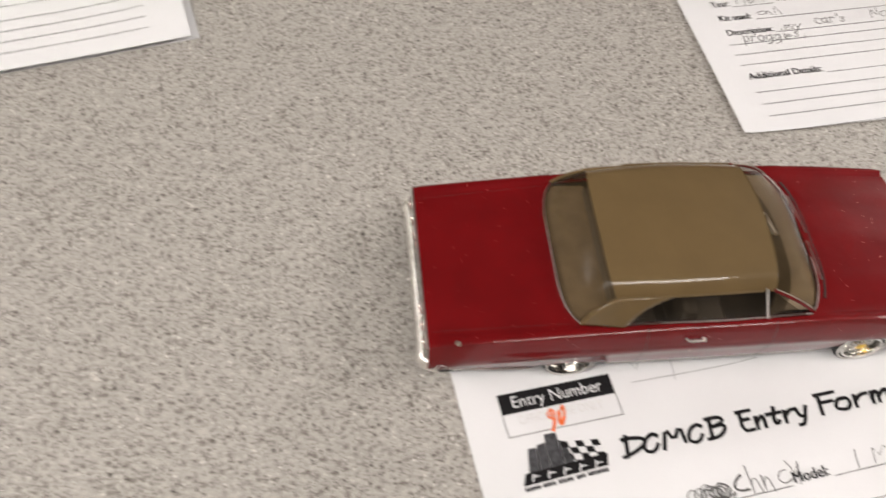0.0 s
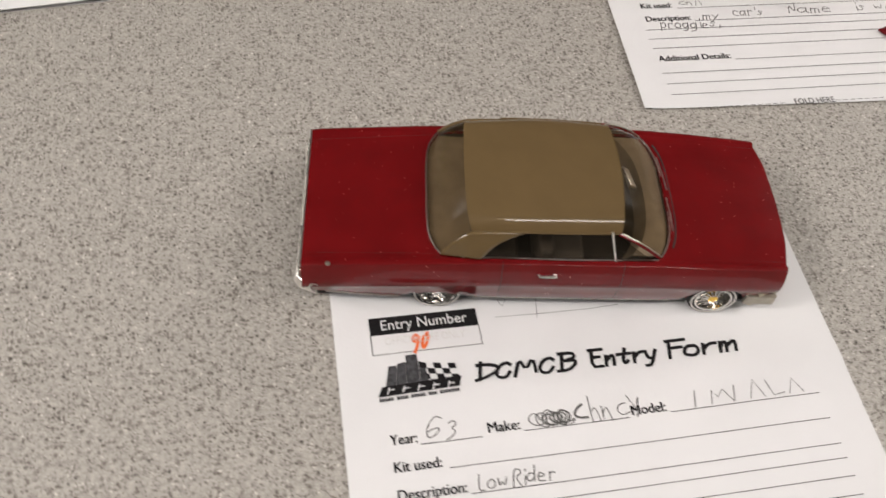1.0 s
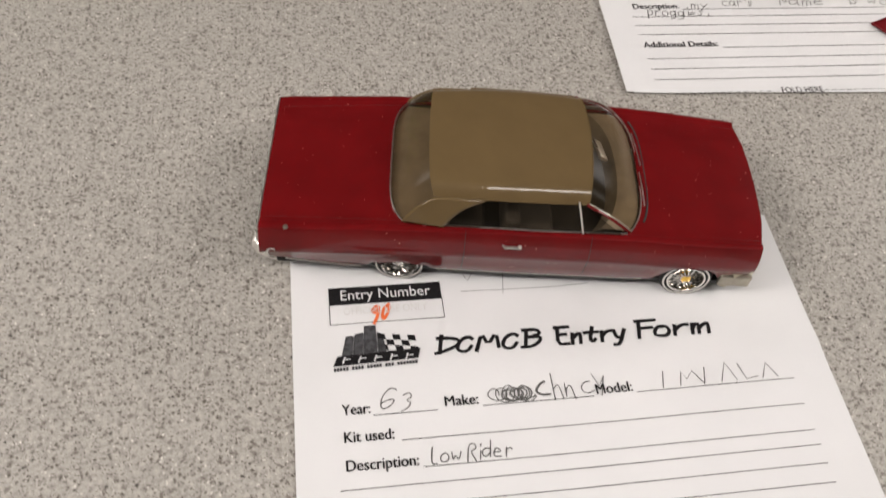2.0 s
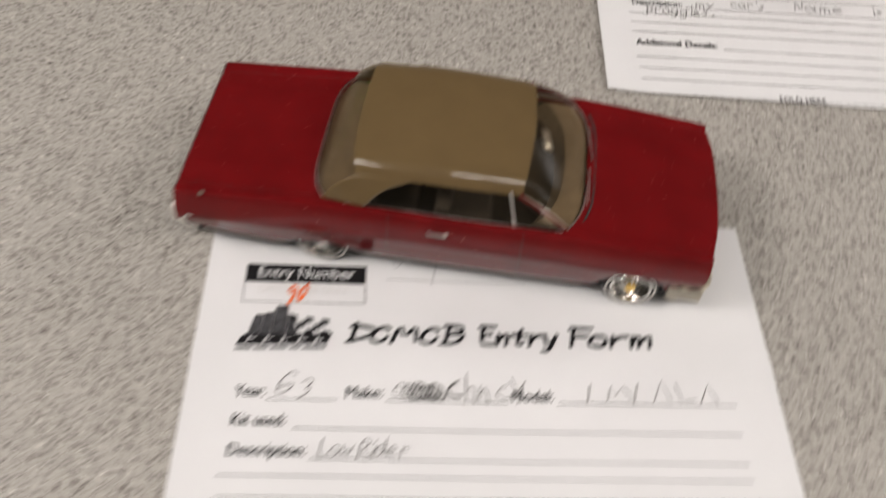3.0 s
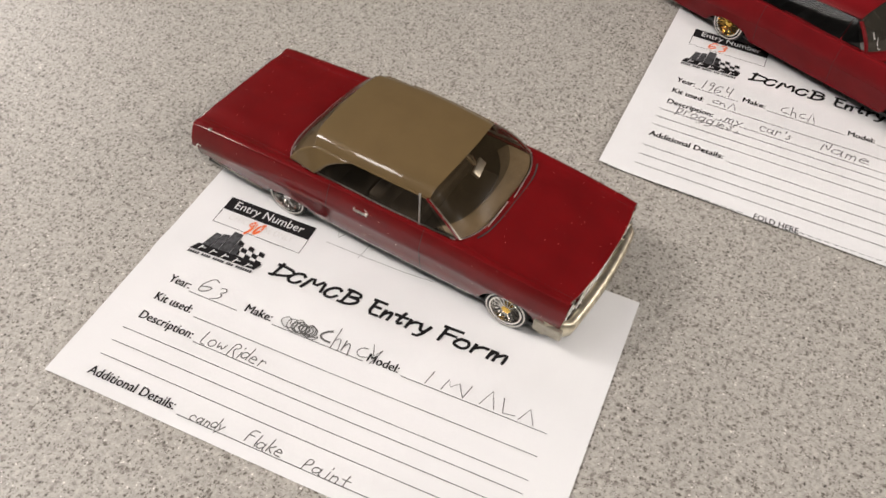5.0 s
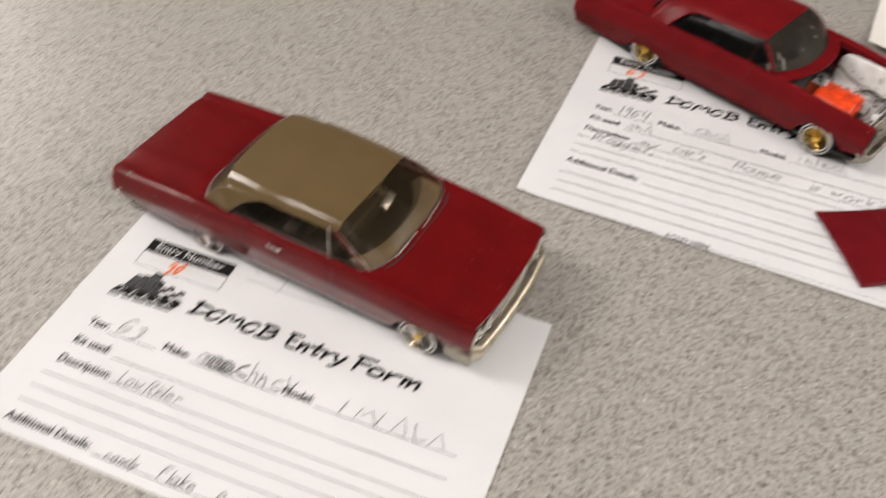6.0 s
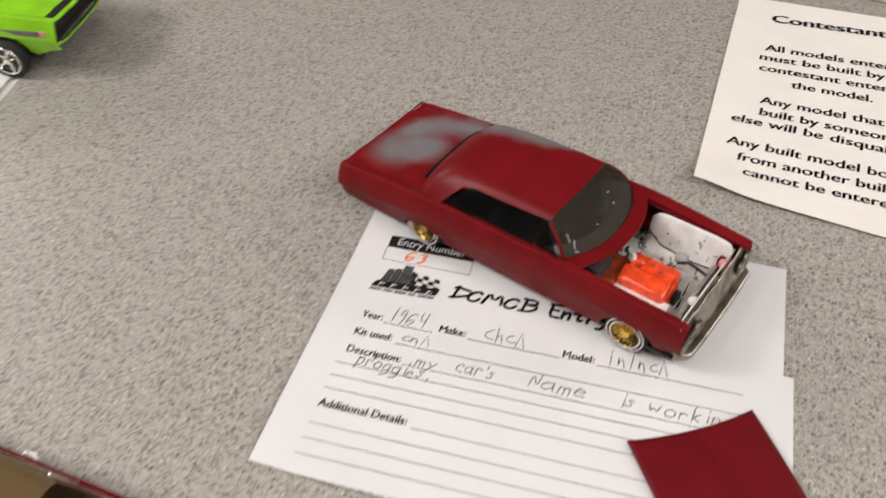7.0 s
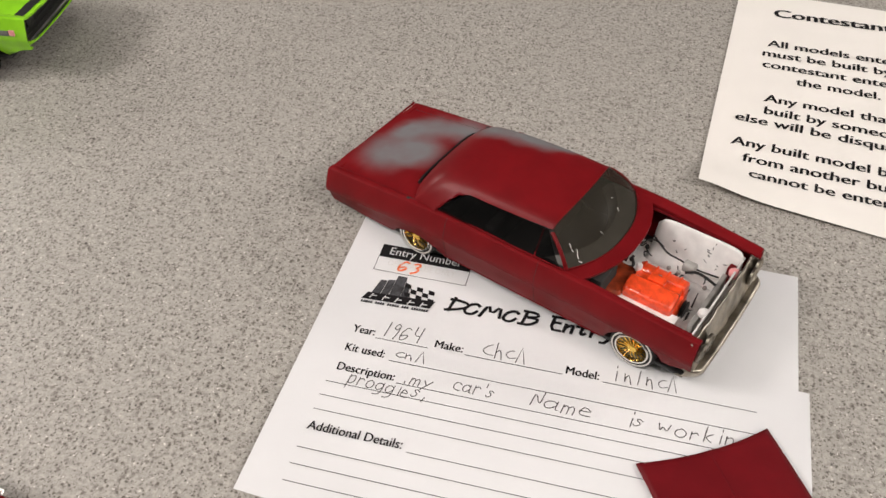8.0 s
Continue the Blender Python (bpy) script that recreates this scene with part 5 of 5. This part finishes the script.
    part("radiator", box((0.0800, -0.0195, 0.0105), (0.0822, 0.0195, 0.0215), 0.0006), GREYPL, root, "pale grey radiator")
    part("radiator_frame", box((0.0846, -0.0300, 0.0252), (0.0856, 0.0300, 0.0264), 0.0003), WHITEPL, root)
    part("lamp_bucket", from_lists(*mm(([(84 + 0.7 * p[1], 19.5 + 0.75 * p[0], 24.0 + 0.75 * p[2]) for p in lathe([(3.6, 3), (3.4, 0), (2.2, -2.2), (0.05, -2.8)], 18)[0]], lathe([(3.6, 3), (3.4, 0), (2.2, -2.2), (0.05, -2.8)], 18)[1]))), PINK, root, "pink lamp bucket")
    part("lamp_bucket", from_lists(*mm(([(82.6 + 0.7 * p[1], -11 + 0.75 * p[0], 23.0 + 0.75 * p[2]) for p in lathe([(3.6, 3), (3.4, 0), (2.2, -2.2), (0.05, -2.8)], 18)[0]], lathe([(3.6, 3), (3.4, 0), (2.2, -2.2), (0.05, -2.8)], 18)[1]))), WHITEPL, root, "white lamp bucket")
    part("inner_panel", box((0.044, -0.0262, 0.0168), (0.0745, -0.0150, 0.0180), 0.0003), WHITEPL, root, "white inner panel")
    part("battery", box((0.0805, 0.0215, 0.012), (0.0838, 0.0270, 0.0230), 0.0005), HOODRED, root)


def thing_under(name, parent):
    ob = part(name, box((0.046, -0.010, 0.0090), (0.067, 0.008, 0.0120), 0.001), ORANGE, parent, "orange engine")
    return ob


def slanted(lo, hi, bevel, lean):
    bm = box(lo, hi, bevel, 3)
    mid = 0.5 * (lo[1] + hi[1])
    for v in bm.verts:
        v.co.z += (v.co.y - mid) * lean
    return bm


RED_CAR = dict(kind="tourer", shift=0.0, paint=CANDY, roof=GOLDTOP, window=DIM, screen=HAZY, inside=TAN, helm=TAN, bright=True, handles=True, rim=CHROME, hub=BRASS, whitewall=True, spokes=32, roof_z=48.0, axle_rear=-53.5, axle_front=66.0, arch_rear=12.5, arch_front=20.0, wheel_r=11.0, track=0.0350, back=-43.0, bumper=97.0, rear_x=-52.5, rear_bow=6.0, body_label="glossy candy red body", roof_label="gold-brown roof", window_label="clear side window")
car(pose(0.1030, 0.1505, TABLE + 0.0009, 0, 0, -7.84), "glossy candy red model car with gold-brown roof on an entry form", RED_CAR)
BARE_CAR = dict(RED_CAR, shift=-8.0, paint=PATCHY, roof=PATCHY, window=SMOKE, screen=PALE, inside=DARK, helm=BLACK, bright=False, handles=False, bay=(35.0, 90.8, 10), half=27.2, back=-44.0, bumper=93.6, rear_x=-57.0, rear_bow=5.5, roof_z=48.6, axle_rear=-54.5, axle_front=64.0, body_label="red body with grey primer showing", roof_label="red roof with a grey primer patch", window_label="dark side window", arch_rear=13.5, rim=BRASS, wide=0.955)
car(pose(0.27285, 0.38223, TABLE + 0.0010, 0, 0, -22.7), "unfinished red model car with grey primer patches and no bonnet", BARE_CAR)
LIME_CAR = dict(RED_CAR, kind="coupe", tall=1.15, lift=5.0, track=0.0405, hub=CHROME, shift=-4.0, paint=GREEN, roof=GREEN, window=SMOKE, screen=SMOKE, inside=DARK, helm=BLACK, bright=False, handles=False, whitewall=False, spokes=5, rim=CHROME, axle_front=60.0, axle_rear=-52.0, wheel_r=11.5, arch_rear=20.0, arch_front=21.0, body_label="bright lime green body", roof_label="lime green roof", window_label="dark side window")
car(pose(-0.1662, 0.4932, TABLE + 0.0062, 0, 0, 5.0), "bright lime green model car with black stripes on an entry form", LIME_CAR)


def loose_hood():
    """The bonnet taken off the unfinished car: a thin curved panel."""
    root = thing("car_hood", pose(0.36425, 0.26400, TABLE + 0.0016, 0, 0, -60.6), "loose matt red bonnet panel lying on the form", "car part")

    def skin(u, v):
        x, y = -27 + 54 * u, -29.6 + 59.2 * v
        q = y / 29.6
        x += 4.0 * (1 - q * q) * (1 - u) + 1.0 * (1 - q * q) * u
        return x, y, 1.2 + 2.2 * (1 - q * q) + 0.5 * math.sin(math.pi * u) + 0.25 * math.exp(-(q / 0.08) ** 2)
    panel = part("panel", from_lists(*mm(facing(sheet(skin, 20, 24), (0, 0, 1)))), HOODRED, root)
    th = panel.modifiers.new("wall", "SOLIDIFY")
    th.thickness, th.offset = 0.0010, -1
    part("centre_crease", from_lists(*mm(tube([(skin(u, 0.5)[0], 0.0, skin(u, 0.5)[2] + 0.02) for u in np.linspace(0.03, 0.97, 12)], 0.22, 5))), HOODRED, root)


loose_hood()
